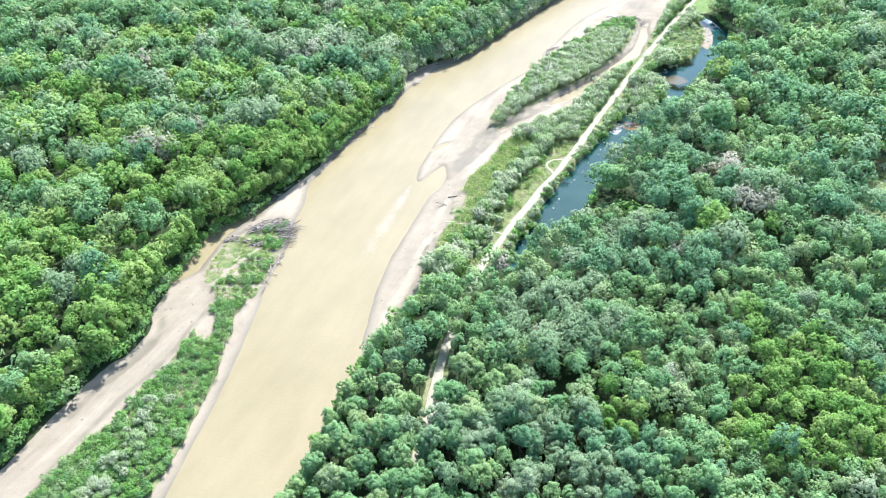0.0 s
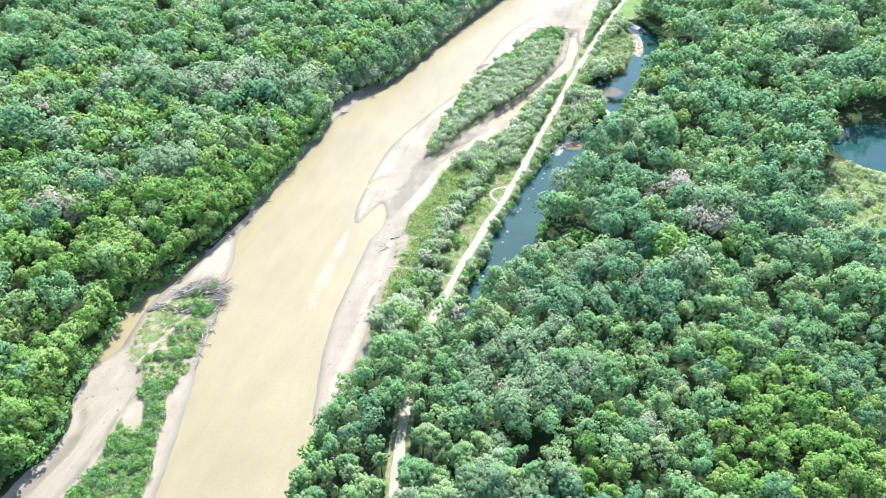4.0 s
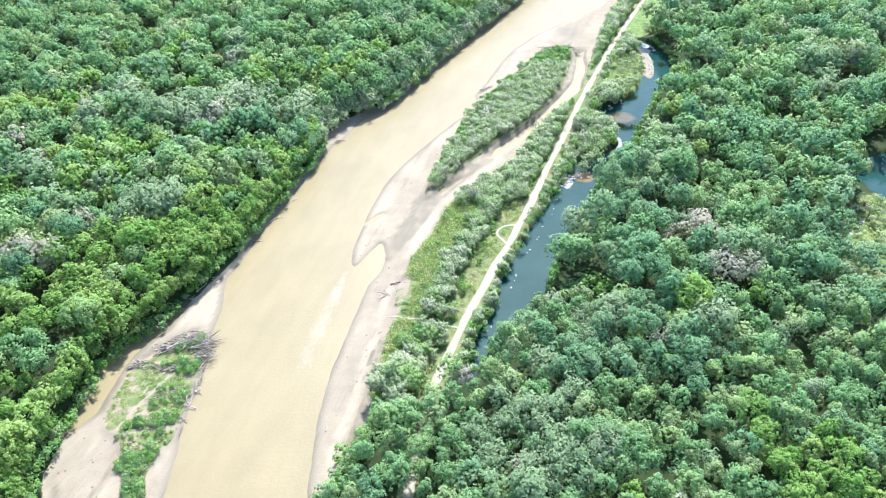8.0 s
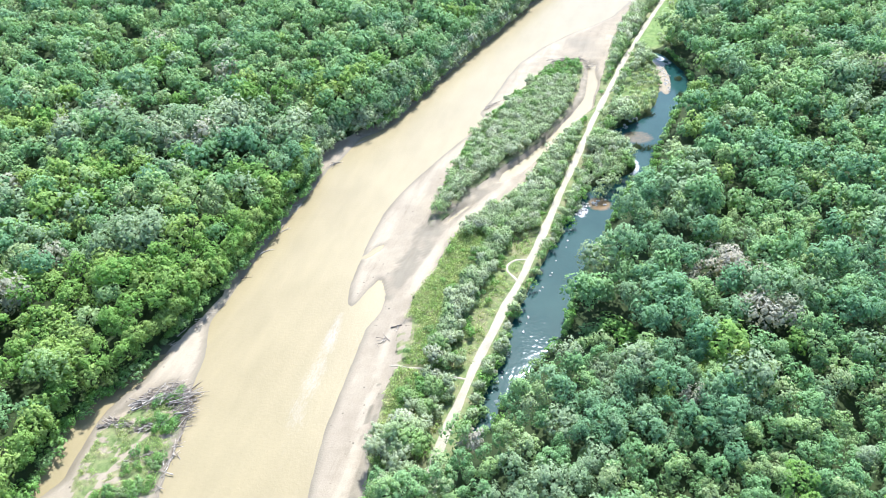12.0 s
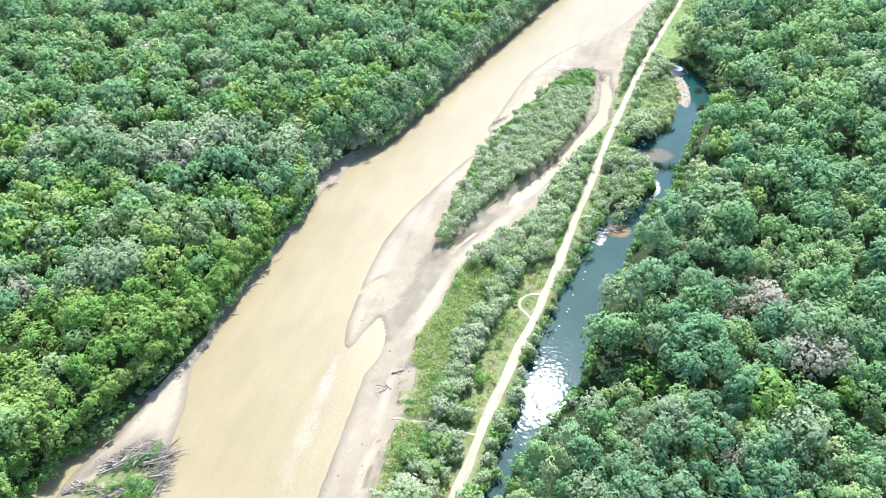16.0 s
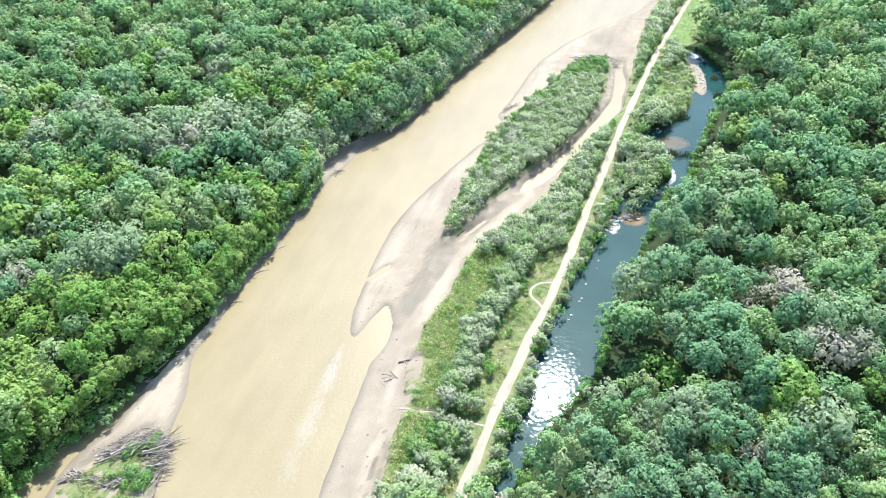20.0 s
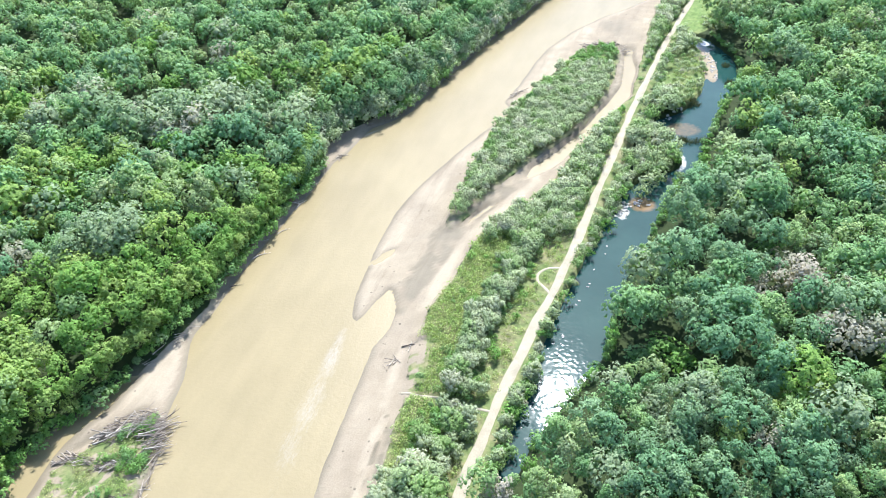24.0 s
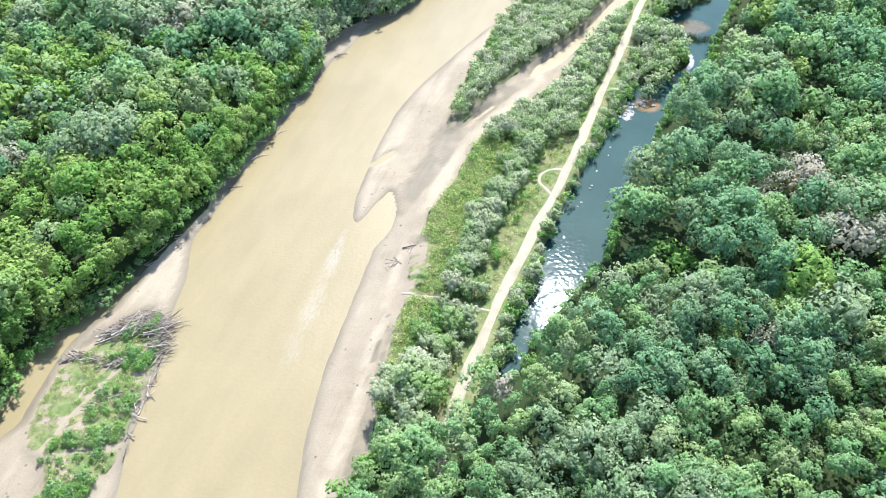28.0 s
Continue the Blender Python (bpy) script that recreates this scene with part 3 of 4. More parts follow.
axis = lambda y: np.interp(y, [-200, 0, 91, 175, 255, 325, 388, 445, 590], [-95, -60, -50, -34, 0, 38, 68, 107, 200])
rows_y = spread(0, 445, 1.05, 2400)
cols_u = np.concatenate([np.arange(-400.0, -72.0, 8.0), np.arange(-68.0, 100.0, 1.0), np.arange(103.0, 300.0, 4.0)])
outer = np.cumsum(30 * 1.4 ** np.arange(10))
cols_u = np.concatenate([cols_u[0] - outer[::-1], cols_u, cols_u[-1] + outer])
gy, gu = np.meshgrid(rows_y, cols_u, indexing="ij")
gx = gu + axis(np.clip(gy, -200, 590))
gz, sand, mud_and_shade, grass, pale, silt, lush = zones(*on_sheet(np.clip(gx, -900, 900), np.clip(gy, -200, 620)))
me = mesh_from("ground", np.stack([gx, gy, gz], -1).reshape(-1, 3), sheet(gx, gy), GROUND, True)
attr = me.attributes.new("zone", "FLOAT_COLOR", "POINT")
attr.data.foreach_set("color", np.stack([sand, mud_and_shade, grass, np.ones_like(sand)], -1).astype(np.float32).ravel())
attr = me.attributes.new("tone", "FLOAT_COLOR", "POINT")
attr.data.foreach_set("color", np.stack([pale, silt, lush, np.ones_like(sand)], -1).astype(np.float32).ravel())
ground = tagged(new("ground", me), "sandy river bars, grass strips and dark woodland floor", "ground", kind="structure")

wy = np.concatenate([np.arange(-200.0, 100.0, 6.0), np.arange(100.0, 260.0, 1.5), np.arange(260.0, 901.0, 6.0)])
wx = np.stack([left_wood(wy) + (right_bank(wy) + 6 - left_wood(wy)) * f for f in np.linspace(-0.08, 1, 60)], 1)
wyy = np.repeat(wy[:, None], 60, 1)
me = mesh_from("water", np.stack([*site(wx, wyy), np.zeros_like(wx)], -1).reshape(-1, 3), sheet(wx, wyy), RIVER)
tail = np.interp(wyy, [110, 140, 152, 160, 168, 176, 186, 196, 205], [-50, -48.6, -47.5, -45.4, -44.2, -43, -41.2, -39.8, -40])
wide = np.interp(wyy, [110, 160, 192, 205], [6.0, 4.6, 2.0, 1.2])
foam = np.exp(-((wx - tail) / wide) ** 2) * np.interp(wyy, [112, 150, 175, 190, 200], [0.1, 0.5, 0.62, 0.7, 0]) * (0.85 + 0.2 * rough(wx, wyy, 71, (17, 8, 3.9)))
foam = np.maximum(foam, 0.8 * patch(wx, wyy, -46, 318, 1.6, 4, 0.3))
foam = np.maximum(foam, 0.75 * patch(wx, wyy, -68, 97, 1.2, 2.4, 0.1))
me.attributes.new("foam", "FLOAT", "POINT").data.foreach_set("value", np.clip(foam, 0, 1).astype(np.float32).ravel())
tagged(new("river_water", me), "wide opaque yellow-brown silty river", "water", kind="structure")

py = np.arange(136.0, 432.0, 1.0)
px = np.stack([pond_l(py) + (pond_r(py) - pond_l(py)) * f for f in np.linspace(-0.3, 1.3, 16)], 1)
pyy = np.repeat(py[:, None], 16, 1)
me = mesh_from("water", np.stack([*site(px, pyy), np.full_like(px, 0.3)], -1).reshape(-1, 3), sheet(px, pyy), POND)
foam = np.maximum.reduce([0.75 * patch(px, pyy, 51, 253, 3, 5, -0.3), 0.72 * patch(px, pyy, 79, 290, 3.5, 9, -0.2), 0.8 * patch(px, pyy, 121, 418, 3, 5, 0.2), 0.5 * patch(px, pyy, 11, 152, 1.2, 5, -0.5)])
me.attributes.new("foam", "FLOAT", "POINT").data.foreach_set("value", np.clip(foam, 0, 1).astype(np.float32).ravel())
silt = np.maximum.reduce([0.9 * patch(px, pyy, 59, 259, 5, 5, -0.3), 0.6 * patch(px, pyy, 87, 318, 8, 7, 0), 0.55 * patch(px, pyy, 116, 400, 4, 16, 0)])
me.attributes.new("silt", "FLOAT", "POINT").data.foreach_set("value", silt.astype(np.float32).ravel())
tagged(new("pond_water", me), "narrow dark blue-green backwater beside the track", "water", kind="structure")
qx, qy = np.meshgrid(np.linspace(148, 250, 60), np.linspace(198, 285, 60))
me = mesh_from("water", np.stack([*site(qx, qy), np.full_like(qx, 0.3)], -1).reshape(-1, 3), sheet(qx, qy), POND)
# white strips along two edges of the pond and down the brook
foam = 0.7 * patch(qx, qy, 177, 232, 2, 9, -0.1) + 0.6 * patch(qx, qy, 186, 226, 8, 1.5, -0.1) + 0.7 * patch(qx, qy, 159, 214.5, 1.6, 11, -0.85)
me.attributes.new("foam", "FLOAT", "POINT").data.foreach_set("value", np.clip(foam, 0, 1).astype(np.float32).ravel())
tagged(new("pond_water", me), "small pale pond at the edge of a meadow", "water", kind="structure")

ty = np.arange(-150.0, 800.0, 1.0)
tu = np.array([-1.55, -1.38, -0.75, -0.3, 0.3, 0.75, 1.38, 1.55])
tz = np.array([-0.05, 0.05, 0.03, 0.09, 0.09, 0.03, 0.05, -0.05])
wid = 1 + 0.12 * np.sin(ty / 9) + 0.08 * np.sin(ty / 3.7)
tx = track_x(ty)[:, None] + tu[None] * wid[:, None]
tyy = np.repeat(ty[:, None], len(tu), 1)
me = mesh_from("road", np.stack([*site(tx, tyy), zones(tx, tyy)[0] + 0.03 + tz[None]], -1).reshape(-1, 3), sheet(tx, tyy), TRACK, True)
tagged(new("road", me), "pale gravel farm track along the river bank", "road", kind="structure")


def ribbon(name, pts, width, label):
    """A worn footway over the ground through a few plan points."""
    pts = [Vector((x, y, 0)) for x, y in pts]
    dense = []
    for i in range(len(pts) - 1):
        p0, p1, p2, p3 = pts[max(i - 1, 0)], pts[i], pts[i + 1], pts[min(i + 2, len(pts) - 1)]
        for t in np.linspace(0, 1, 8, endpoint=False):
            dense.append(0.5 * (2 * p1 + (p2 - p0) * t + (2 * p0 - 5 * p1 + 4 * p2 - p3) * t * t + (3 * p1 - p0 - 3 * p2 + p3) * t ** 3))
    dense.append(pts[-1])
    a = np.array([(p.x, p.y) for p in dense])
    d = np.gradient(a, axis=0)
    nrm = np.stack([-d[:, 1], d[:, 0]], 1) / np.linalg.norm(d, axis=1)[:, None]
    offs = np.array([-0.5, -0.4, 0.4, 0.5]) * width
    xx, yy = (a[:, None, k] + nrm[:, None, k] * offs[None] for k in (0, 1))
    zz = zones(xx, yy)[0] + np.array([-0.06, 0.06, 0.06, -0.06])[None]
    me = mesh_from(name, np.stack([*site(xx, yy), zz], -1).reshape(-1, 3), sheet(xx, yy), TRACK, True)
    return tagged(new(name, me), label, "path", kind="structure")


LOOP = [(26, 219), (22, 219.5), (18.5, 217), (18, 213), (20, 209), (21.5, 205)]
SPUR = [(2, 159), (-4, 161), (-11, 164), (-16, 165), (-22, 167)]
ribbon("path", LOOP, 1.05, "worn sandy loop beside the gravel track")
ribbon("path", SPUR, 0.9, "worn sandy path from the track to the river bar")


# ---- trees ----
def ico():
    bm = bmesh.new()
    bmesh.ops.create_icosphere(bm, subdivisions=1, radius=1)
    v = np.array([p.co[:] for p in bm.verts])
    f = np.array([[p.index for p in q.verts] for q in bm.faces])
    bm.free()
    return v, f


ICO_V, ICO_F = ico()
OCT_V = np.array([(1, 0, 0), (0, 1, 0), (-1, 0, 0), (0, -1, 0), (0, 0, 1), (0, 0, -1)], float)
OCT_F = np.array([(0, 1, 4), (1, 2, 4), (2, 3, 4), (3, 0, 4), (1, 0, 5), (2, 1, 5), (3, 2, 5), (0, 3, 5)])


def crown(seed, cards, lobes, tall, card, up=0.75, fine=True):
    """Leaf clumps over a heap of lobes; radius about 1, base at 0, height about tall. Vertices and triangles."""
    r = np.random.RandomState(seed)
    vs, fs, ns, base = [], [], [], 0
    k = np.arange(lobes)
    dz = 1 - (k + 0.4) / lobes * 1.45
    ang = k * 2.4 + r.rand() * 6
    flat = np.sqrt(np.maximum(1 - dz * dz, 0))
    out = np.stack([flat * np.cos(ang), flat * np.sin(ang), dz], 1) * (0.62 + 0.66 * r.rand(lobes, 1))
    lean = 0.22 * r.randn(2)
    squash = np.array((1, 1, 0.9 * min(tall, 1.4)))
    centre = out * (0.74 + 0.12 * r.randn(), 0.74 + 0.12 * r.randn(), 0.5 * tall - 0.3) + (0, 0, 0.5 * tall)
    centre[:, :2] += lean * (centre[:, 2:] / tall)
    size = (0.24 + 0.38 * r.rand(lobes) ** 1.4) * (14 / lobes) ** 0.5
    hubs = ([((0, 0, 0.46 * tall), 0.5, np.array((1, 1, 0.62 * tall)))] if fine else []) + ([(c, z * (0.72 if fine else 0.52), squash) for c, z in zip(centre, size)] if cards > 65 else [])
    for c, z, q in hubs:
        v = OCT_V * z * (1 + 0.15 * r.randn(len(OCT_V), 1)) * q + c
        vs.append(v)
        soft = OCT_V + 0.3 * (np.array(c) - (0, 0, 0.4 * tall))
        ns.append(soft / np.linalg.norm(soft, axis=1)[:, None])
        fs.append(OCT_F + base)
        base += len(v)
    which = r.choice(lobes, cards, p=size ** 2 / (size ** 2).sum())
    d = r.randn(cards, 3) * 0.75 + out[which] * 0.9 + (0, 0, 0.25)
    d /= np.linalg.norm(d, axis=1)[:, None]
    p = centre[which] + d * (size[which] * (0.82 + 0.3 * r.rand(cards) ** 1.3))[:, None] * squash
    nrm = d * 0.85 + r.randn(cards, 3) * 0.3 + (0, 0, up)
    nrm /= np.linalg.norm(nrm, axis=1)[:, None]
    a = np.cross(nrm, r.randn(cards, 3))
    a /= np.linalg.norm(a, axis=1)[:, None]
    b = np.cross(nrm, a)
    w = card * (0.65 + 0.7 * r.rand(cards))[:, None]
    corner = [p + a * w + nrm * w * 0.1, p + b * w * 0.75 - nrm * w * 0.25, p - a * w * 0.9 + nrm * w * 0.1, p - b * w * 0.8 - nrm * w * 0.2]
    corner = [corner[0], corner[1], corner[2] * 0.5 + corner[3] * 0.5]
    vs.append(np.stack(corner, 1).reshape(-1, 3))
    fs.append(base + np.arange(cards)[:, None] * 3 + (0, 1, 2))
    soft = d + 0.35 * out[which] + 0.6 * nrm + (0, 0, 0.1)
    ns.append(np.repeat(soft / np.linalg.norm(soft, axis=1)[:, None], 3, 0))
    return np.concatenate(vs), np.concatenate(fs), np.concatenate(ns)


def stem(seed, height, radius, limbs, sides=6):
    """A tapered trunk with a few limbs."""
    r = np.random.RandomState(seed)
    vs, fs, base = [], [], 0
    runs = [(np.zeros(3), np.array([r.randn() * 0.04, r.randn() * 0.04, 1.0]) * height, radius)]
    for k in range(limbs):
        h = height * (0.5 + 0.35 * k / max(limbs, 1))
        a = k * 2.4 + r.rand()
        runs.append((np.array([0, 0, h]), np.array([math.cos(a), math.sin(a), 1.1]) * height * 0.24, radius * 0.5))
    for start, way, rad in runs:
        rings = []
        for t in (0, 0.5, 1):
            c = start + way * t + r.randn(3) * rad * 0.4 * (t > 0)
            a = np.arange(sides) * 6.283 / sides
            rr = rad * (1 - 0.72 * t) * (1.25 if t == 0 else 1)
            rings.append(np.stack([c[0] + rr * np.cos(a), c[1] + rr * np.sin(a), np.full(sides, c[2])], 1))
        vs.append(np.concatenate(rings))
        for k in (0, 1):
            i = np.arange(sides)
            j = (i + 1) % sides
            lo, hi = base + k * sides, base + (k + 1) * sides
            fs.append(np.stack([lo + i, lo + j, hi + j], 1))
            fs.append(np.stack([lo + i, hi + j, hi + i], 1))
        base += sides * 3
    return np.concatenate(vs), np.concatenate(fs)


# kinds: height range, radius over height, crown height over radius, leaf clump size over radius, clumps near, middle and far
KINDS = {
    "bright": dict(h=(11, 16), r=(0.25, 0.34), leaf=LEAF_BRIGHT, tall=1.8, card=0.12, n=(1350, 470, 215), trunk=0.02),
    "mid": dict(h=(11, 17), r=(0.22, 0.31), leaf=LEAF_MID, tall=1.9, card=0.11, n=(1350, 470, 215), trunk=0.02),
    "deep": dict(h=(13, 19), r=(0.23, 0.31), leaf=LEAF_DEEP, tall=2.0, card=0.105, n=(1350, 470, 215), trunk=0.02),
    "grey": dict(h=(13, 18), r=(0.25, 0.34), leaf=LEAF_GREY, tall=1.9, card=0.09, n=(1450, 520, 230), trunk=0.02),
    "pale": dict(h=(12, 17), r=(0.26, 0.36), leaf=LEAF_PALE, tall=1.8, card=0.09, n=(1450, 520, 230), trunk=0.02),
    "willow": dict(h=(3.6, 6.6), r=(0.42, 0.58), leaf=LEAF_WILLOW, tall=1.6, card=0.11, n=(520, 230, 115), trunk=0.022),
    "shrub": dict(h=(1.5, 3.2), r=(0.5, 0.75), leaf=LEAF_SHRUB, tall=1.15, card=0.15, n=(320, 150, 80), trunk=0.02),
    "weed": dict(h=(0.6, 1.3), r=(0.7, 1.1), leaf=LEAF_WEED, tall=0.8, card=0.2, n=(60, 50, 36), trunk=0.03),
}
R = np.random.RandomState(7)


def scatter(x0, x1, y0, y1, gap, seed):
    """Jittered staggered points, none too close."""
    r = np.random.RandomState(seed)
    ys = np.arange(y0, y1, gap * 0.87)
    out = []
    for k, y in enumerate(ys):
        xs = np.arange(x0 + (k % 2) * gap / 2, x1, gap)
        out.append(np.stack([xs, np.full_like(xs, y)], 1))
    p = np.concatenate(out)
    return p + (r.rand(*p.shape) - 0.5) * gap * 0.62


def scatter_site(x0, x1, y0, y1, gap, seed):
    """The same in ground metres, given back as points of the sheet."""
    p = scatter(x0, x1, y0, y1, gap, seed)
    return np.stack(on_sheet(p[:, 0], p[:, 1]), 1)


def seen_plan(x, y):
    return (x > -140 - 0.66 * (y - 30)) & (x < 124 + 0.51 * (y - 50)) & (y > 16) & (y < 595)


def wood_free(x, y):
    """True where tall wood may stand on the right side."""
    trk = track_x(y)
    ok = (x > right_bank(y) + np.interp(y, [85, 100, 140, 150], [3.6, 6.5, 6.5, 3.6])) & (np.abs(x - trk) > np.interp(y, [40, 56, 60, 92, 96, 118, 130], [2.2, 2.2, 3.6, 3.6, 2.2, 2.2, 4.6]))
    ok &= ~((y > 425) & (x < trk + 7 + np.interp(y, [432, 500, 530], [11, 13, 31]) * between(y, 430, 545, 6)))
    ok &= ~((x > pond_l(y) - 1) & (x < np.maximum(pond_r(y) + 3.2, pond_r(np.minimum(y + 13, 400)) + 1.0)) & (y > 137) & (y < 428))
    ok &= patch(x, y, 103, 372, 14, 34, -0.35) < 0.4
    ok &= np.hypot(x + 17, y - 129) > 12
    ok &= patch(x, y, 184, 192, 37, 45, 0.0) < 0.4
    ok &= patch(x, y, 203, 249, 29, 27, 0.0) < 0.3
    return ok


plants = []  # kind, x, y, height, radius


def plant(kind, pts, scale=1.0, hscale=1.0):
    k = KINDS[kind]
    for x, y in pts:
        h = R.uniform(*k["h"]) * hscale
        plants.append((kind, x, y, h, h * R.uniform(*k["r"]) * scale))


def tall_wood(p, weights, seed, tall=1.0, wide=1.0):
    """Plants tall trees in stands: the kind follows the weights and a slow unevenness over the plan."""
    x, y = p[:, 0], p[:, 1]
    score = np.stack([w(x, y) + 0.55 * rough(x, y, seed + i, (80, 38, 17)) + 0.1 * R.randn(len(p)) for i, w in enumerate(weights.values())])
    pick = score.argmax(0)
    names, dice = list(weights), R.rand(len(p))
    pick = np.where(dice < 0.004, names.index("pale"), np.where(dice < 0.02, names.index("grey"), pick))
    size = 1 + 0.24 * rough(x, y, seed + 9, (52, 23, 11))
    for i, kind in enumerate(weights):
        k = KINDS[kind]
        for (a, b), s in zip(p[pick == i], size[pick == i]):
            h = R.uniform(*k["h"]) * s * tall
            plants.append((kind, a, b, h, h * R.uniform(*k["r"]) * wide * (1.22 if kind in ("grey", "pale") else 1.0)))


def spots(x, y, *stands):
    """Stands of one kind: weight, centre, half widths."""
    return sum(w * patch(x, y, cx, cy, rx, ry, 0.0) for w, cx, cy, rx, ry in stands)


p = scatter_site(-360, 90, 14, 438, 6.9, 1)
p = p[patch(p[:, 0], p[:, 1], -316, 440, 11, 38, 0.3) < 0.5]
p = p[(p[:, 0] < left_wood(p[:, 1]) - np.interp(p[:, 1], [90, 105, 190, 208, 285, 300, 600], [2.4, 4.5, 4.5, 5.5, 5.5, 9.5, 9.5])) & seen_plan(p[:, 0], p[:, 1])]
# lighter mid gains with distance: haze put into the mix of leaf colours
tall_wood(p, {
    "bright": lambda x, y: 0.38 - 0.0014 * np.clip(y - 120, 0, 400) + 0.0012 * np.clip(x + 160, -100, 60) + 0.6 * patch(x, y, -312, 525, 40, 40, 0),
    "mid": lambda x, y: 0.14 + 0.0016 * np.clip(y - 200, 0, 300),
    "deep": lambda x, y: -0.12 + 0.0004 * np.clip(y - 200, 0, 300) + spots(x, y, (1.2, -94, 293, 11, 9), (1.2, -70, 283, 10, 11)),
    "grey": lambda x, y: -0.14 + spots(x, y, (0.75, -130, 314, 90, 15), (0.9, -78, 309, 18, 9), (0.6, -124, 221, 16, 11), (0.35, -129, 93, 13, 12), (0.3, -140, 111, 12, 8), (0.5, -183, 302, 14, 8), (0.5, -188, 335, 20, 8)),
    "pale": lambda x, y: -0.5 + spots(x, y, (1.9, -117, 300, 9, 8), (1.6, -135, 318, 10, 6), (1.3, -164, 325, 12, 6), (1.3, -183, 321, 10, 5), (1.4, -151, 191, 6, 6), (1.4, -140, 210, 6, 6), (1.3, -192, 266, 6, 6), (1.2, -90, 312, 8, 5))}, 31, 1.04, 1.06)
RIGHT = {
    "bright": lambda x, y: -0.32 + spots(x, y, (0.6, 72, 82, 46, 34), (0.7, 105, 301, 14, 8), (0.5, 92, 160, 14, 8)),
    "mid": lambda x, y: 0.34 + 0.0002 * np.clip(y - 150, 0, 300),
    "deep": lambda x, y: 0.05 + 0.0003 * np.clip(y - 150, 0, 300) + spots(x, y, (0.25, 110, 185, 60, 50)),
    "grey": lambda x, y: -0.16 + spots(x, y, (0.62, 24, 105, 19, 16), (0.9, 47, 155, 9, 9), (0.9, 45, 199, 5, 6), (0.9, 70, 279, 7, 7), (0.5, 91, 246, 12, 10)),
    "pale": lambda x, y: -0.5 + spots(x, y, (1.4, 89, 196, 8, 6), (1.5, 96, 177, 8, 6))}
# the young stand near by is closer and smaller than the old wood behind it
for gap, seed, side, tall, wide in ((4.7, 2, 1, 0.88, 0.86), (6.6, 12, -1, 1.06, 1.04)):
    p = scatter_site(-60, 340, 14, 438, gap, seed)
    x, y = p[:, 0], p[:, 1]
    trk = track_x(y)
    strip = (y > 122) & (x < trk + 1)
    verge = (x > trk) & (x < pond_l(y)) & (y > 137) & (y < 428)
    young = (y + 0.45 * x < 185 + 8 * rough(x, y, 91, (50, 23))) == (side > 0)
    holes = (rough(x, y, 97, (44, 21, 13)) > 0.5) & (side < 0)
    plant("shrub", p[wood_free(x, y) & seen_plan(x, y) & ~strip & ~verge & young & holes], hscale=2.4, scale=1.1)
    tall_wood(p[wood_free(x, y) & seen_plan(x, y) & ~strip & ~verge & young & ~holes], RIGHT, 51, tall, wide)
# the wood goes on behind the start of the flight
p = scatter(-200, 140, -100, 14, 7.2, 21)
x, y = p[:, 0], p[:, 1]
p = p[(x < left_wood(y) - 3) | (x > right_bank(y) + 4) & (np.abs(x - track_x(y)) > 3)]
tall_wood(p, RIGHT, 71)
# long island and the belt beside the river: willows
p = scatter(-20, 90, 243, 413, 2.8, 3)
x, y = p[:, 0], p[:, 1]
ok = (x > isle_l(y) + 1.2) & (x < isle_r(y) - 2.2)
low_end = (y > 385) | ((x - isle_l(y)) / (isle_r(y) - isle_l(y)) < 0.25) & (R.rand(len(p)) < 0.6)
plant("willow", p[ok & ~low_end], hscale=0.82)
plant("shrub", p[ok & low_end], hscale=1.1)
p = scatter(-45, 250, 120, 595, 3.4, 4)
x, y = p[:, 0], p[:, 1]
rb, trk = right_bank(y), track_x(y)
f = (x - rb) / np.maximum(trk - rb, 1)
ok = (x > rb + np.where(y > 245, 3.0, 1.2)) & (x < trk - 3.0) & seen_plan(x, y)
mid_part = (y > 166) & (y < 236)
low_part = (y <= 166)
dice = R.rand(len(p))
wil = np.where(mid_part, between(f, 0.42, 0.64, 0.04) > 0.5, np.where(low_part, (f > 0.3) & (dice < 0.5), dice < 0.72))
shr = ~wil & np.where(mid_part, (f > 0.6) & (f < 0.78) & (dice < 0.5) | (dice < 0.05), np.where(low_part, (f > 0.25) & (dice < 0.85), True))
plant("willow", p[ok & wil & (y < 330)])
plant("willow", p[ok & wil & (y >= 330)], hscale=1.15)
plant("shrub", p[ok & shr])
p = scatter(-45, 60, 160, 250, 2.3, 24)
x, y = p[:, 0], p[:, 1]
rb, trk = right_bank(y), track_x(y)
f = (x - rb) / np.maximum(trk - rb, 1)
plant("willow", p[(f > 0.44 + 0.06 * rough(y, y * 0, 93, (17, 7))) & (f < 0.62 + 0.05 * rough(y, y * 0, 94, (13, 6)))], hscale=0.62)
p = scatter(-30, 80, 128, 330, 1.35, 14)
x, y = p[:, 0], p[:, 1]
rb, trk = right_bank(y), track_x(y)
f = (x - rb) / np.maximum(trk - rb, 1)
ok = (x > rb + 0.8) & (x < trk - 2.4) & (rough(x, y, 61, (14, 6, 3)) + 0.4 * R.randn(len(p)) > np.where(f < 0.45, -1.2, -0.15))
ok &= (f < 0.5) & (y < 240) | (R.rand(len(p)) < 0.3)
plant("weed", p[ok & (patch(x, y, -17.5, 176, 3.0, 13, -0.2) < 0.5)], hscale=1.3)
p = scatter(-10, 140, 146, 430, 3.0, 5)
x, y = p[:, 0], p[:, 1]
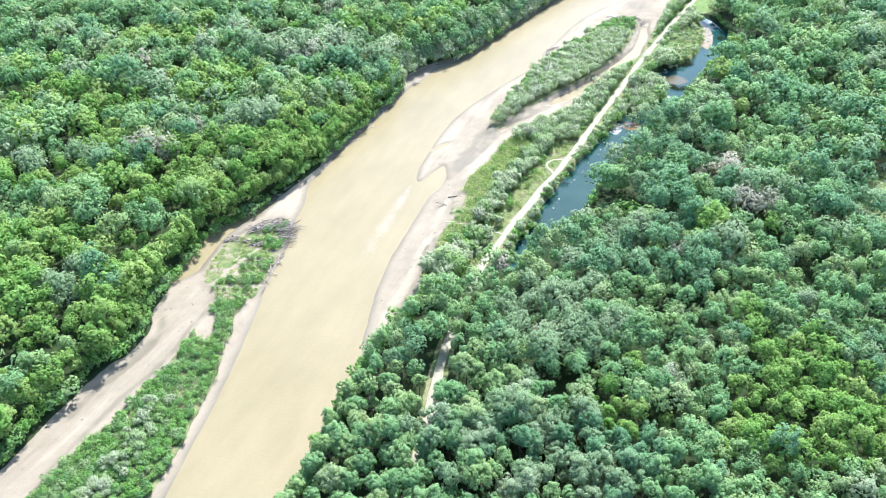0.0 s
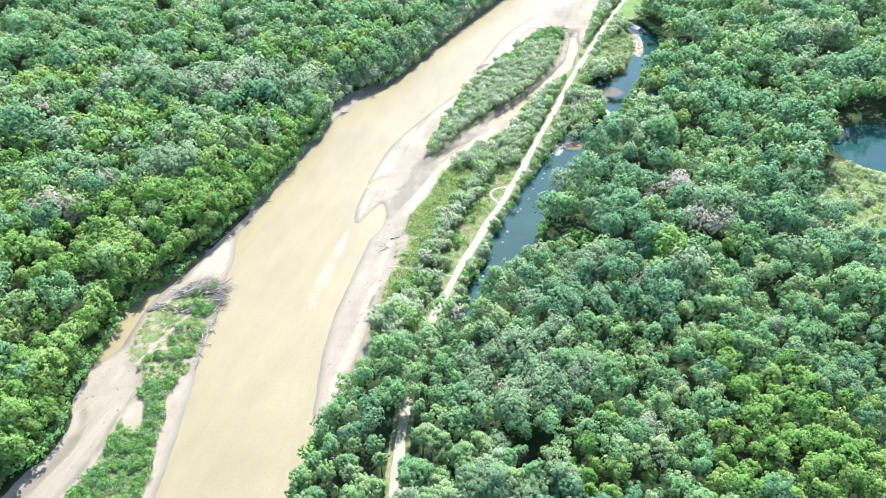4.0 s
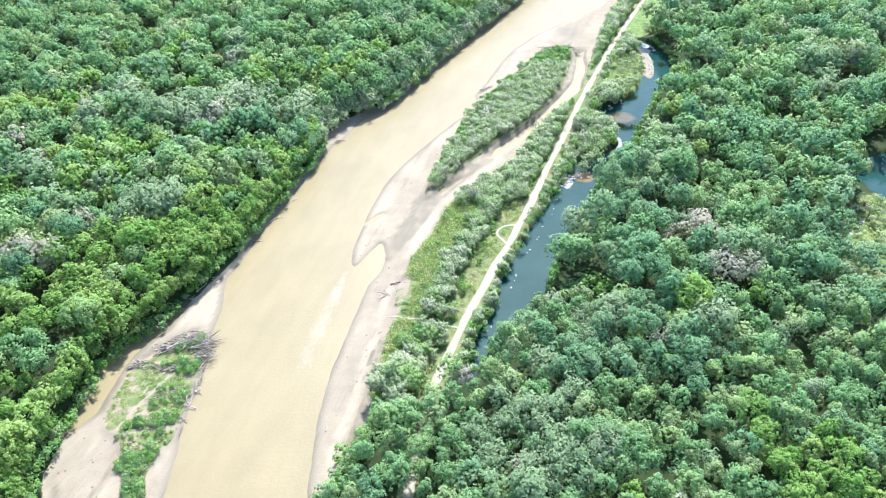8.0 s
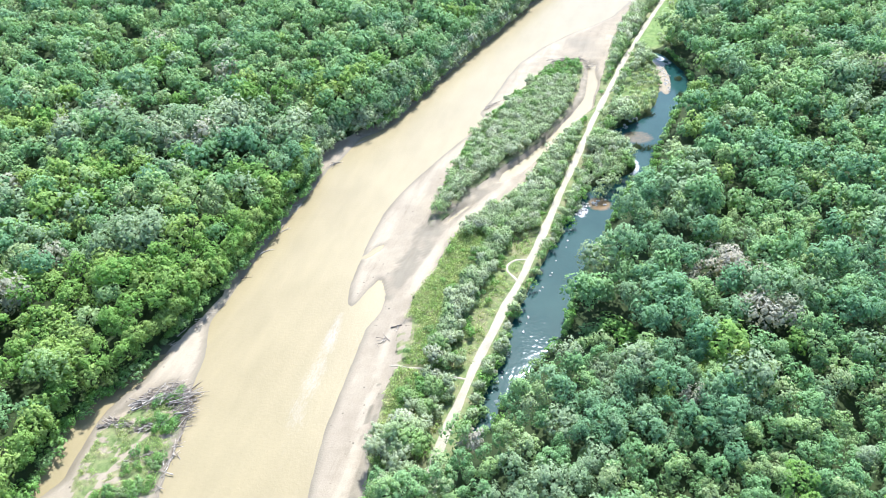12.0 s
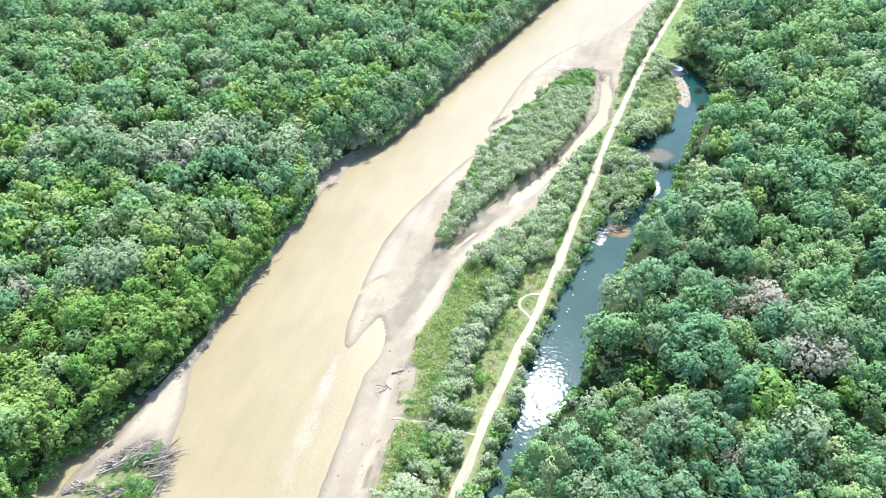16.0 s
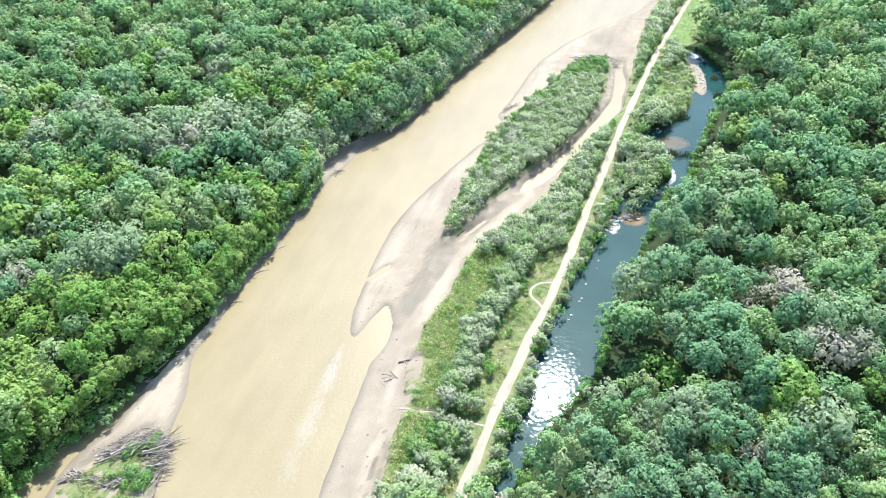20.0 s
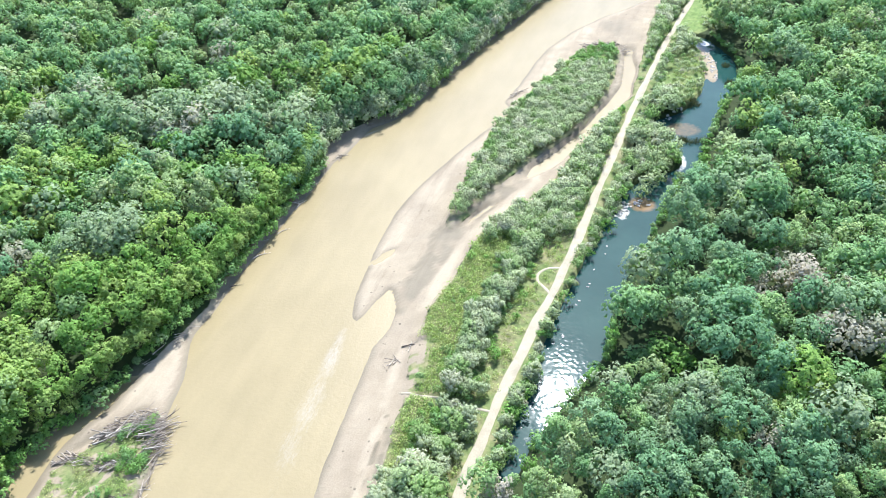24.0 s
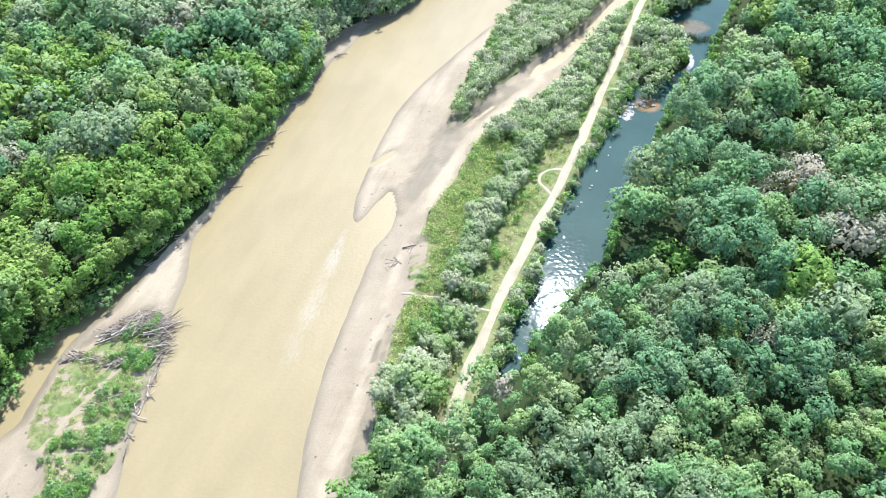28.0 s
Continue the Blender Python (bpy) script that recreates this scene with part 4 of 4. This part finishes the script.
ok = (x > track_x(y) + 2.8) & (x < pond_l(y) - 1.6) & (patch(x, y, 104, 372, 13, 34, -0.35) < 0.4)
dice = R.rand(len(p))
ok &= (dice < 0.3) | (x > track_x(y) + 4.5)
share = np.where(y > 245, 0.66, 0.58)
plant("willow", p[ok & (dice < share) & (y < 300)], hscale=0.74)
plant("willow", p[ok & (dice < share) & (y >= 300)], hscale=1.15)
plant("shrub", p[ok & (dice > share) & (dice < 0.82)], hscale=1.05)
p = scatter(-30, 60, 150, 245, 1.7, 25)
x, y = p[:, 0], p[:, 1]
rb, trk = right_bank(y), track_x(y)
f = (x - rb) / np.maximum(trk - rb, 1)
plant("weed", p[(f > 0.42) & (x < trk - 2.2) & (R.rand(len(p)) < np.where(f < 0.7, 0.8, 0.62))], hscale=0.7)
plant("shrub", p[(f > 0.33) & (f < 0.7) & (R.rand(len(p)) < 0.3)], hscale=0.85)
plants.append(("shrub", 22.4, 213.6, 2.8, 1.5))
p = scatter(0, 180, 240, 480, 2.5, 26)
x, y = p[:, 0], p[:, 1]
ok = (x > right_bank(y) + 2.4) & (x < track_x(y) - 2.6)
dice = R.rand(len(p))
plant("shrub", p[ok & (dice < 0.4)], hscale=1.15)
plant("willow", p[ok & (dice > 0.55) & (x < track_x(y) - 4)], hscale=0.85)
# grey bushes on the grassy isle, in the meadow and at its pond
for cx, cy, rx, ry, turn, gap, share in ((103, 372, 11, 30, -0.35, 3.4, 0.5), (184, 192, 36, 44, 0.0, 3.4, 0.35), (137, 446, 11, 16, -0.4, 4.0, 0.7), (158, 520, 9, 22, -0.4, 4.0, 0.35)):
    p = scatter(cx - 50, cx + 50, cy - 60, cy + 60, gap, 15)
    x, y = p[:, 0], p[:, 1]
    ok = (patch(x, y, cx, cy, rx, ry, turn) > 0.5) & (R.rand(len(p)) < share) & (patch(x, y, 203, 249, 29, 27, 0.0) < 0.3)
    ok &= ~((x > pond_l(y) - 1) & (x < pond_r(y) + 1) & (y > 137) & (y < 428))
    plant("willow", p[ok], hscale=0.6)
    p = scatter(cx - 50, cx + 50, cy - 60, cy + 60, 2.4, 16)
    x, y = p[:, 0], p[:, 1]
    ok = (patch(x, y, cx, cy, rx, ry, turn) > 0.4) & (R.rand(len(p)) < (0.6 if cy > 300 else 0.7)) & (patch(x, y, 203, 249, 29, 27, 0.0) < 0.3)
    ok &= ~((x > pond_l(y) - 1) & (x < pond_r(y) + 1) & (y > 137) & (y < 428))
    plant("weed", p[ok])
# one great willow over the sand bar
for x, y, h in ((-18, 133, 12), (-13, 130, 11), (-21.5, 130, 10), (-16, 139, 9), (-17.5, 124, 10), (-11.5, 136, 9), (-22, 137, 7), (-19, 119, 8), (-13.5, 122, 9)):
    plants.append(("willow", x, y, h, h * 0.44))
# grey willows where the backwater narrows
for x, y, h in ((59, 263, 6), (62, 267, 7.5), (66, 272, 8), (63.5, 276, 7), (70, 278, 8.5), (67, 283, 7), (74, 283, 8), (73, 289, 7), (78, 292, 6.5)):
    plants.append(("willow", x, y, h * 1.1, h * 0.46))
# trees that close over the track
y = np.concatenate([np.arange(20.0, 56.0, 4.2), np.arange(97.0, 123.0, 3.8)])
for side in (-1, 1):
    x = track_x(y) + side * R.uniform(2.2, 3.2, len(y))
    plant("mid", np.stack([x, y + side], 1), hscale=0.8)
# bushes under the edges of the woods
for edge_x, side in ((left_wood, -1), (right_bank, 1)):
    y = np.arange(14.0, 600.0, 2.6)
    shore = (side < 0) & (y > 205) & ~((y > 292) & (y < 330))
    x = edge_x(y) + side * np.where(shore, R.uniform(-0.9, 1.2, len(y)), R.uniform(1.2, 2.8, len(y)))
    ok = seen_plan(x, y) & ((side < 0) | (y < 122))
    plant("shrub", np.stack([x, y], 1)[ok], hscale=1.7)
    x = edge_x(y) + side * np.where(shore, R.uniform(1.0, 2.8, len(y)), R.uniform(2.8, 4.8, len(y)))
    keep = ok & (R.rand(len(y)) < 0.75)
    plant("bright" if side < 0 else "mid", np.stack([x, y], 1)[keep & (y < 260)], hscale=0.55)
    plant("deep", np.stack([x, y], 1)[keep & (y >= 260)], hscale=0.55)
y = np.arange(24.0, 210.0, 3.4)
plant("bright", np.stack([left_wood(y) - R.uniform(4.5, 8.0, len(y)), y], 1), hscale=0.8)
for edge_x, side in ((pond_r, 1), (pond_l, -1)):
    y = np.arange(142.0, 424.0, 2.4)
    x = edge_x(y) + side * R.uniform(1.4, 2.8, len(y))
    ok = (patch(x, y, 103, 372, 16, 36, -0.35) < 0.4) & (np.abs(x - track_x(y)) > 3.5) & (R.rand(len(y)) < (0.85 if side > 0 else 0.45))
    plant("shrub", np.stack([x, y], 1)[ok], hscale=1.1)
y = np.arange(140.0, 268.0, 1.5)
x = pond_l(y) - R.uniform(-0.2, 1.9, len(y))
ok = x > track_x(y) + 2.6
grey = R.rand(len(y)) < 0.55
plant("willow", np.stack([x, y], 1)[ok & grey & (R.rand(len(y)) < 0.8)], hscale=0.72)
plant("shrub", np.stack([x, y], 1)[ok & ~grey], hscale=1.35)
y = np.arange(292.0, 560.0, 2.5)
plant("willow", np.stack([left_wood(y) - R.uniform(-1.8, 1.6, len(y)), y], 1), hscale=1.2)
plant("willow", np.stack([left_wood(y) - R.uniform(2.6, 5.0, len(y)), y + 1.2], 1), hscale=1.7)
y = np.arange(300.0, 560.0, 3.2)
plant("grey", np.stack([left_wood(y) - R.uniform(5.0, 7.0, len(y)), y], 1), hscale=0.62)
plant("mid", np.stack([left_wood(y) - R.uniform(7.0, 9.5, len(y)), y + 1.6], 1), hscale=0.8)
y = np.arange(206.0, 300.0, 2.6)
plant("bright", np.stack([left_wood(y) - R.uniform(0.6, 2.6, len(y)), y], 1), hscale=0.46)
plant("bright", np.stack([left_wood(y) - R.uniform(2.6, 5.4, len(y)), y + 1.3], 1), hscale=0.72)
# left bar: low thicket
p = scatter(-130, -70, 12, 160, 1.75, 6)
x, y = p[:, 0], p[:, 1]
on_bar = (x > bar_l(y) + 0.8) & (x < bar_r(y) - 0.6)
open_side = (y > 112) & (x < np.interp(y, [112, 118, 122, 135, 148], [-110, -98, -93.5, -90.5, -93]))
bald = (patch(x, y, -92, 97.5, 3.4, 7.5, 0.4) > 0.5) | (np.minimum(np.minimum(along(x, y, TRAIL), along(x, y, GAP)), along(x, y, STICKS)) < 1.3)
stripes = np.sin((y - 0.3 * x) / 1.9) + 0.3 * R.randn(len(p)) > -0.35
ok = on_bar & ~open_side & ~bald & ((y < 108) | stripes)
plant("shrub", p[ok & (x < np.interp(y, [0, 60, 100], [-90, -93, -110])) | ok & (R.rand(len(p)) < 0.9)], hscale=0.66, scale=1.3)
grove = on_bar & (y < 66) & (np.abs(x - np.interp(y, [20, 66], [-95, -91])) < 4) & (R.rand(len(p)) < 0.5)
plant("willow", p[grove], hscale=0.55)
p = scatter(-112, -76, 108, 158, 1.05, 17)
x, y = p[:, 0], p[:, 1]
trail = np.minimum(along(x, y, TRAIL), along(x, y, GAP)) < 0.9
plant("weed", p[(x > bar_l(y) + 1) & (x < bar_r(y) - 0.6) & ~trail & (rough(x, y, 81, (9, 4.3, 2.1)) + 0.35 * R.randn(len(p)) > 0.22)], hscale=0.75)

plants = [q for q in plants if not (q[2] < 225 and q[2] > 150 and float(np.minimum(along(q[1], q[2], LOOP), along(q[1], q[2], SPUR))) < 0.7 + 0.75 * q[4])]
plants = [q for q in plants if q[0] not in ("willow", "shrub") or q[2] < 125 or abs(q[1] - track_x(q[2])) > 1.7 + 0.85 * q[4]]
# from the sheet to the ground
laid = []
for kind, x, y, h, r in plants:
    gx1, gy1 = site(x, y)
    k = 0.93 if KINDS[kind]["h"][0] > 10 else 0.98 / float(LAY[2] @ (x / 100, y / 100, 1))
    laid.append((kind, float(gx1), float(gy1), h * k, r * k))
plants = laid
protos = {}
for kind, k in KINDS.items():
    protos[kind] = [[crown(50 * lod + i, k["n"][lod], lobes, k["tall"], k["card"] * grow, up=(0.5, 0.55, 0.8)[lod], fine=lod < 1) for i in range(8)]
                    for lod, (lobes, grow) in enumerate(((34, 0.78), (26, 1.02), (18, 1.45)))]

NEAR_MAX = {"willow": 240, "shrub": 280, "weed": 160}
LABELS = {"bright": ("tree", "bright yellow-green broadleaf tree in the riverside wood", "trees of the wood"),
          "mid": ("tree", "leafy green broadleaf tree in the dense wood", "trees of the wood"),
          "deep": ("tree", "tall dark green tree in the dense wood", "trees of the wood"),
          "grey": ("tree", "grey-green feathery tree among greener crowns", "trees of the wood"),
          "pale": ("tree", "pale silvery tree among darker crowns", "trees of the wood"),
          "willow": ("willow", "grey-green bushy willow on the river bank", "willows"),
          "shrub": ("shrub", "low green shrub on sandy river ground", "shrubs"),
          "weed": ("weed_clump", "olive clump of weeds on the bank", "weed clumps")}
away = lambda q: math.hypot(q[1] + 5, q[2] + 10) + 900 * (q[2] < 14)
TALL = ("bright", "mid", "deep", "grey", "pale")
limit = sorted(away(q) for q in plants if q[0] in TALL)[299]
for kind, k in KINDS.items():
    mine = sorted((q for q in plants if q[0] == kind), key=away)
    count = sum(away(q) <= limit for q in mine) if kind in TALL else NEAR_MAX[kind]
    near, far = mine[:count], mine[count:]
    crowns = [mesh_from("crown", v, f, k["leaf"], True, nn) for v, f, nn in protos[kind][0]]
    stems = [mesh_from("trunk", *stem(30 + i, 1.0, k["trunk"], 4), BARK, True) for i in range(3)]
    name, label, group = LABELS[kind]
    for i, (_, x, y, h, r) in enumerate(near):
        z = height(x, y)
        top = tagged(new(name), label, name, group)
        top.matrix_world = pose(x, y, z, 0, 0, R.uniform(0, 360))
        ch = min(r * k["tall"], h * 0.9)
        part("trunk", stems[i % 3], None, top).scale = (h, h, h - ch * 0.6)
        c = part("crown", crowns[i % 8], None, top)
        c.location, c.scale = (0, 0, h - ch), (r, r, ch / k["tall"])
    if far:
        vs, fs, ns, rnd, base = [], [], [], [], 0
        zz = zones(*on_sheet(np.array([q[1] for q in far]), np.array([q[2] for q in far])))[0]
        for (_, x, y, h, r), z in zip(far, zz):
            v, f, nn = protos[kind][1 if math.hypot(x, y + 20) < 245 and y > 14 else 2][R.randint(8)]
            a = R.uniform(0, 6.283)
            ca, sa = math.cos(a), math.sin(a)
            ch = min(r * k["tall"], h * 0.9)
            vs.append(np.stack([x + r * (v[:, 0] * ca - v[:, 1] * sa), y + r * (v[:, 0] * sa + v[:, 1] * ca), z + h - ch + v[:, 2] * ch / k["tall"]], 1))
            ns.append(np.stack([nn[:, 0] * ca - nn[:, 1] * sa, nn[:, 0] * sa + nn[:, 1] * ca, nn[:, 2]], 1))
            fs.append(f + base)
            rnd.append(np.full(len(v), R.rand()))
            base += len(v)
        me = mesh_from("crowns", np.concatenate(vs), np.concatenate(fs), k["leaf"], True, np.concatenate(ns))
        at = me.attributes.new("tree", "FLOAT", "POINT")
        at.data.foreach_set("value", np.concatenate(rnd).astype(np.float32))
        tagged(new("woods" if kind in TALL else "thicket", me), "dense leafy canopy of the river forest" if kind in TALL else "dense low growth along the river", "woods" if kind in TALL else "thicket", kind="stuff")


# ---- driftwood, stones, water plants ----
def log_mesh(seed, bend, stubs):
    """A bleached trunk along x, one long, tapering, slightly bent, with broken branch stubs."""
    r = np.random.RandomState(seed)
    vs, fs, base = [], [], 0

    def tube(points, radii, sides=6):
        nonlocal base
        rings = []
        for k, (c, rad) in enumerate(zip(points, radii)):
            d = points[min(k + 1, len(points) - 1)] - points[max(k - 1, 0)]
            d = d / np.linalg.norm(d)
            u = np.cross(d, (0.1, 0.2, 1.0))
            u /= np.linalg.norm(u)
            w = np.cross(d, u)
            a = np.arange(sides) * 6.283 / sides
            rings.append(c + rad * (np.cos(a)[:, None] * u + np.sin(a)[:, None] * w) * (1 + 0.15 * r.randn(sides, 1)))
        vs.append(np.concatenate(rings))
        n_ring = len(points)
        i = np.arange(sides)
        j = (i + 1) % sides
        for k in range(n_ring - 1):
            lo, hi = base + k * sides, base + (k + 1) * sides
            fs.append(np.stack([lo + i, lo + j, hi + j], 1))
            fs.append(np.stack([lo + i, hi + j, hi + i], 1))
        for k in (0, n_ring - 1):
            fs.append(np.stack([np.full(sides - 2, base + k * sides), base + k * sides + i[1:-1], base + k * sides + i[2:]], 1))
        base += sides * n_ring

    xs = np.linspace(-0.5, 0.5, 5)
    spine = np.stack([xs, bend * np.sin(xs * 4 + r.rand() * 3), 0.3 * bend * np.cos(xs * 5)], 1)
    tube(list(spine), 0.024 * np.array([1.5, 1.05, 0.9, 0.65, 0.3]))
    for k in range(stubs):
        p = spine[r.randint(1, 5)]
        d = np.array([0.6 + 0.4 * r.rand(), r.choice([-1, 1]) * (0.5 + r.rand()), 0.2 + 0.5 * r.rand()])
        d *= (0.1 + 0.12 * r.rand()) / np.linalg.norm(d)
        tube([p, p + d * 0.5, p + d], [0.011, 0.008, 0.003], 5)
    return mesh_from("log", np.concatenate(vs), np.concatenate(fs), DEADWOOD, True)


LOGS = [log_mesh(200 + i, 0.03 + 0.02 * (i % 4), i % 4) for i in range(8)]


def wood_pile(name, label, spots, count, length, lift, lie, seed):
    """Logs heaped along a line of plan points; lie: their main direction in degrees."""
    r = np.random.RandomState(seed)
    spots = np.array([(*site(x, y), w) for x, y, w in spots])
    mid = spots.mean(0)[:2]
    g = height(*mid)
    top = tagged(new(name), label, "driftwood")
    top.location = (mid[0], mid[1], g)
    for k in range(count):
        t = r.rand() * (len(spots) - 1)
        i = min(int(t), len(spots) - 2)
        c = spots[i] * (1 - t + i) + spots[i + 1] * (t - i)
        x, y = c[:2] + r.randn(2) * c[2] * 0.45
        z = max(height(x, y), 0.0) + r.rand() ** 1.6 * lift + 0.12
        size = length * (0.45 + 0.75 * r.rand() ** 1.5)
        ob = part("log", LOGS[r.randint(8)], None, top)
        m = pose(x - mid[0], y - mid[1], z - g, r.uniform(0, 360), r.uniform(-9, 9), lie + r.randn() * 32)
        thick = r.uniform(0.3, 0.8) * 6.5 / length
        ob.matrix_basis = m @ Matrix.Diagonal((size, size * thick, size * thick, 1))
    return top


wood_pile("driftwood_pile", "big heap of bleached driftwood at the head of a bar", [(-95.5, 151, 1.0), (-92, 154.5, 2.2), (-88, 156, 3.0), (-84, 157.5, 3.4), (-81.5, 154, 3.2), (-80, 147, 1.8)], 340, 5.8, 1.8, 24, 1)
wood_pile("driftwood_pile", "bleached driftwood strewn along the edge of a bar", [(-80.5, 148, 1.2), (-79.5, 142, 1.2), (-80, 134, 1.0), (-80.5, 126, 0.9), (-79.5, 118, 0.8)], 46, 4.5, 0.6, 75, 2)
wood_pile("driftwood_pile", "line of grey driftwood across a grassy bar", [(-103.5, 144, 0.7), (-99.2, 145.6, 0.8), (-92.2, 142.4, 1.0), (-85, 143.9, 0.9)], 90, 4.4, 0.7, 8, 3)
wood_pile("driftwood_pile", "line of sticks across a shrubby bar", [(*q, 0.5) for q in STICKS], 22, 3.6, 0.3, 25, 12)
wood_pile("driftwood_pile", "driftwood caught round the head of a willow island", [(57, 413, 0.8), (62, 416.5, 1.2), (68, 418, 1.4), (73, 416, 1.2), (77, 411, 1.0), (77, 404, 0.7)], 80, 6.5, 1.2, 5, 4)
wood_pile("driftwood_pile", "dark root stump stranded on a sand bar", [(16.5, 355, 0.8), (19, 357, 1.0), (23, 360, 0.6)], 16, 4.5, 0.9, 20, 5)
wood_pile("driftwood_pile", "dead branches lying under the sandy bank", [(-18.6, 188.5, 0.3), (-19.4, 186, 0.4), (-21.3, 182.6, 0.5), (-23.9, 179.9, 0.6), (-26.8, 175.9, 0.3)], 15, 4.0, 0.3, 62, 6)
wood_pile("driftwood_pile", "snagged log at the edge of the muddy channel", [(22, 261, 0.5), (24, 263, 0.5)], 7, 3.0, 0.6, 30, 7)
wood_pile("driftwood_pile", "broken branches on a small sandy point", [(-57, 297, 0.8), (-55, 300.5, 0.9)], 14, 3.5, 0.7, 20, 8)
wood_pile("driftwood_pile", "grey branches at the foot of the wooded bank", [(-85, 194, 0.6), (-88, 187, 0.8), (-94, 177, 0.8)], 22, 4.0, 0.6, 40, 9)
wood_pile("driftwood_pile", "sticks and branches along the wooded shore", [(-77, 226, 0.4), (-73.5, 242, 0.4), (-69.5, 256, 0.5), (-63, 278, 0.5)], 26, 4.0, 0.4, 45, 10)
wood_pile("driftwood_pile", "fallen branches reaching out from the shaded shore", [(-50, 326, 0.6), (-36, 336, 0.6), (-20, 368, 0.6), (-5, 402, 0.5)], 26, 6.0, 0.4, -35, 11)
for x, y, turn, size in ((-74, 230, 30, 7), (-69, 245, 50, 4.5), (-78.5, 214, 10, 5), (-66, 262, 60, 6)):
    snag = tagged(new("log", LOGS[int(x) % 8]), "dark snag lying in the shallow water by the bank", "log", "snags")
    snag.matrix_world = pose(*map(float, site(x, y)), 0.06, 0, -4, turn) @ Matrix.Diagonal((size, size, size, 1))


def stone_mesh(seed):
    r = np.random.RandomState(seed)
    return mesh_from("stone", ICO_V * (1 + 0.22 * r.randn(len(ICO_V), 1)) * (1, 0.8, 0.55), ICO_F, ROCK)


STONES = [stone_mesh(300 + i) for i in range(5)]


def stone_row(label, spots, count, size, seed):
    r = np.random.RandomState(seed)
    spots = np.array([(*site(x, y), w) for x, y, w in spots])
    for k in range(count):
        t = r.rand() * (len(spots) - 1)
        i = min(int(t), len(spots) - 2)
        c = spots[i] * (1 - t + i) + spots[i + 1] * (t - i)
        x, y = c[:2] + r.randn(2) * c[2] * 0.5
        z = max(height(x, y), 0.28)
        d = size * r.uniform(0.5, 1.5)
        ob = tagged(new("stone", STONES[r.randint(5)]), label, "stone", "stones by the backwater")
        ob.matrix_world = pose(x, y, z + d * 0.12, r.uniform(-10, 10), r.uniform(-10, 10), r.uniform(0, 360)) @ Matrix.Diagonal((d, d, d, 1))


stone_row("pale stone in the riffle of a backwater", [(49, 251, 1.6), (51, 254, 1.8), (54, 259, 1.6), (60, 262, 2.5)], 46, 0.55, 1)
stone_row("pale stone at the water's edge below the track", [(9, 153, 0.5), (16, 170, 0.5), (26, 195, 0.5), (38, 222, 0.6), (47, 246, 0.7)], 20, 0.36, 2)
stone_row("pinkish stone on the gravel edge of a pond", [(114, 370, 1.8), (116, 380, 2.0), (118, 394, 2.0), (118, 406, 1.6)], 50, 0.4, 3)
stone_row("pale stone on the corner of a pond", [(76, 316, 1.5), (82, 328, 1.5), (90, 336, 1.5)], 22, 0.5, 4)


def reed_mesh(seed):
    """A tuft of upright blades."""
    r = np.random.RandomState(seed)
    k = 70
    c = r.randn(k, 2) * 0.33
    lean = c * 0.5 + r.randn(k, 2) * 0.15
    h = 0.7 + 0.5 * r.rand(k)
    side = r.randn(k, 2)
    side /= np.linalg.norm(side, axis=1)[:, None] / 0.06
    base = np.concatenate([c - side, np.zeros((k, 1))], 1), np.concatenate([c + side, np.zeros((k, 1))], 1)
    tip = np.concatenate([c + lean, h[:, None]], 1)
    v = np.stack([base[0], base[1], tip], 1).reshape(-1, 3)
    return mesh_from("reed_tuft", v, np.arange(3 * k).reshape(-1, 3), REED)


REEDS = [reed_mesh(400 + i) for i in range(3)]
for spots, count, size in (([(118, 362, 2.2), (120, 364, 1.8)], 12, 1.6), ([(122, 386, 1.2), (124, 388, 1.2)], 6, 1.4), ([(84, 306, 2.5), (95, 306, 2.5)], 16, 1.7),
                           ([(99, 343, 2.0), (88, 338, 1.5)], 10, 1.6), ([(160, 215, 6), (168, 232, 5)], 26, 1.5)):
    spots = np.array([(*site(x, y), w) for x, y, w in spots])
    for k in range(count):
        t = R.rand()
        c = spots[0] * (1 - t) + spots[1] * t
        x, y = c[:2] + R.randn(2) * c[2] * 0.5
        z = height(x, y)
        ob = tagged(new("reed_tuft", REEDS[k % 3]), "tuft of green and straw reeds in shallow water", "reeds", "reed tufts")
        ob.matrix_world = pose(x, y, z, 0, 0, R.uniform(0, 360)) @ Matrix.Diagonal((size, size, size * 0.8 + max(0, 0.3 - z), 1))
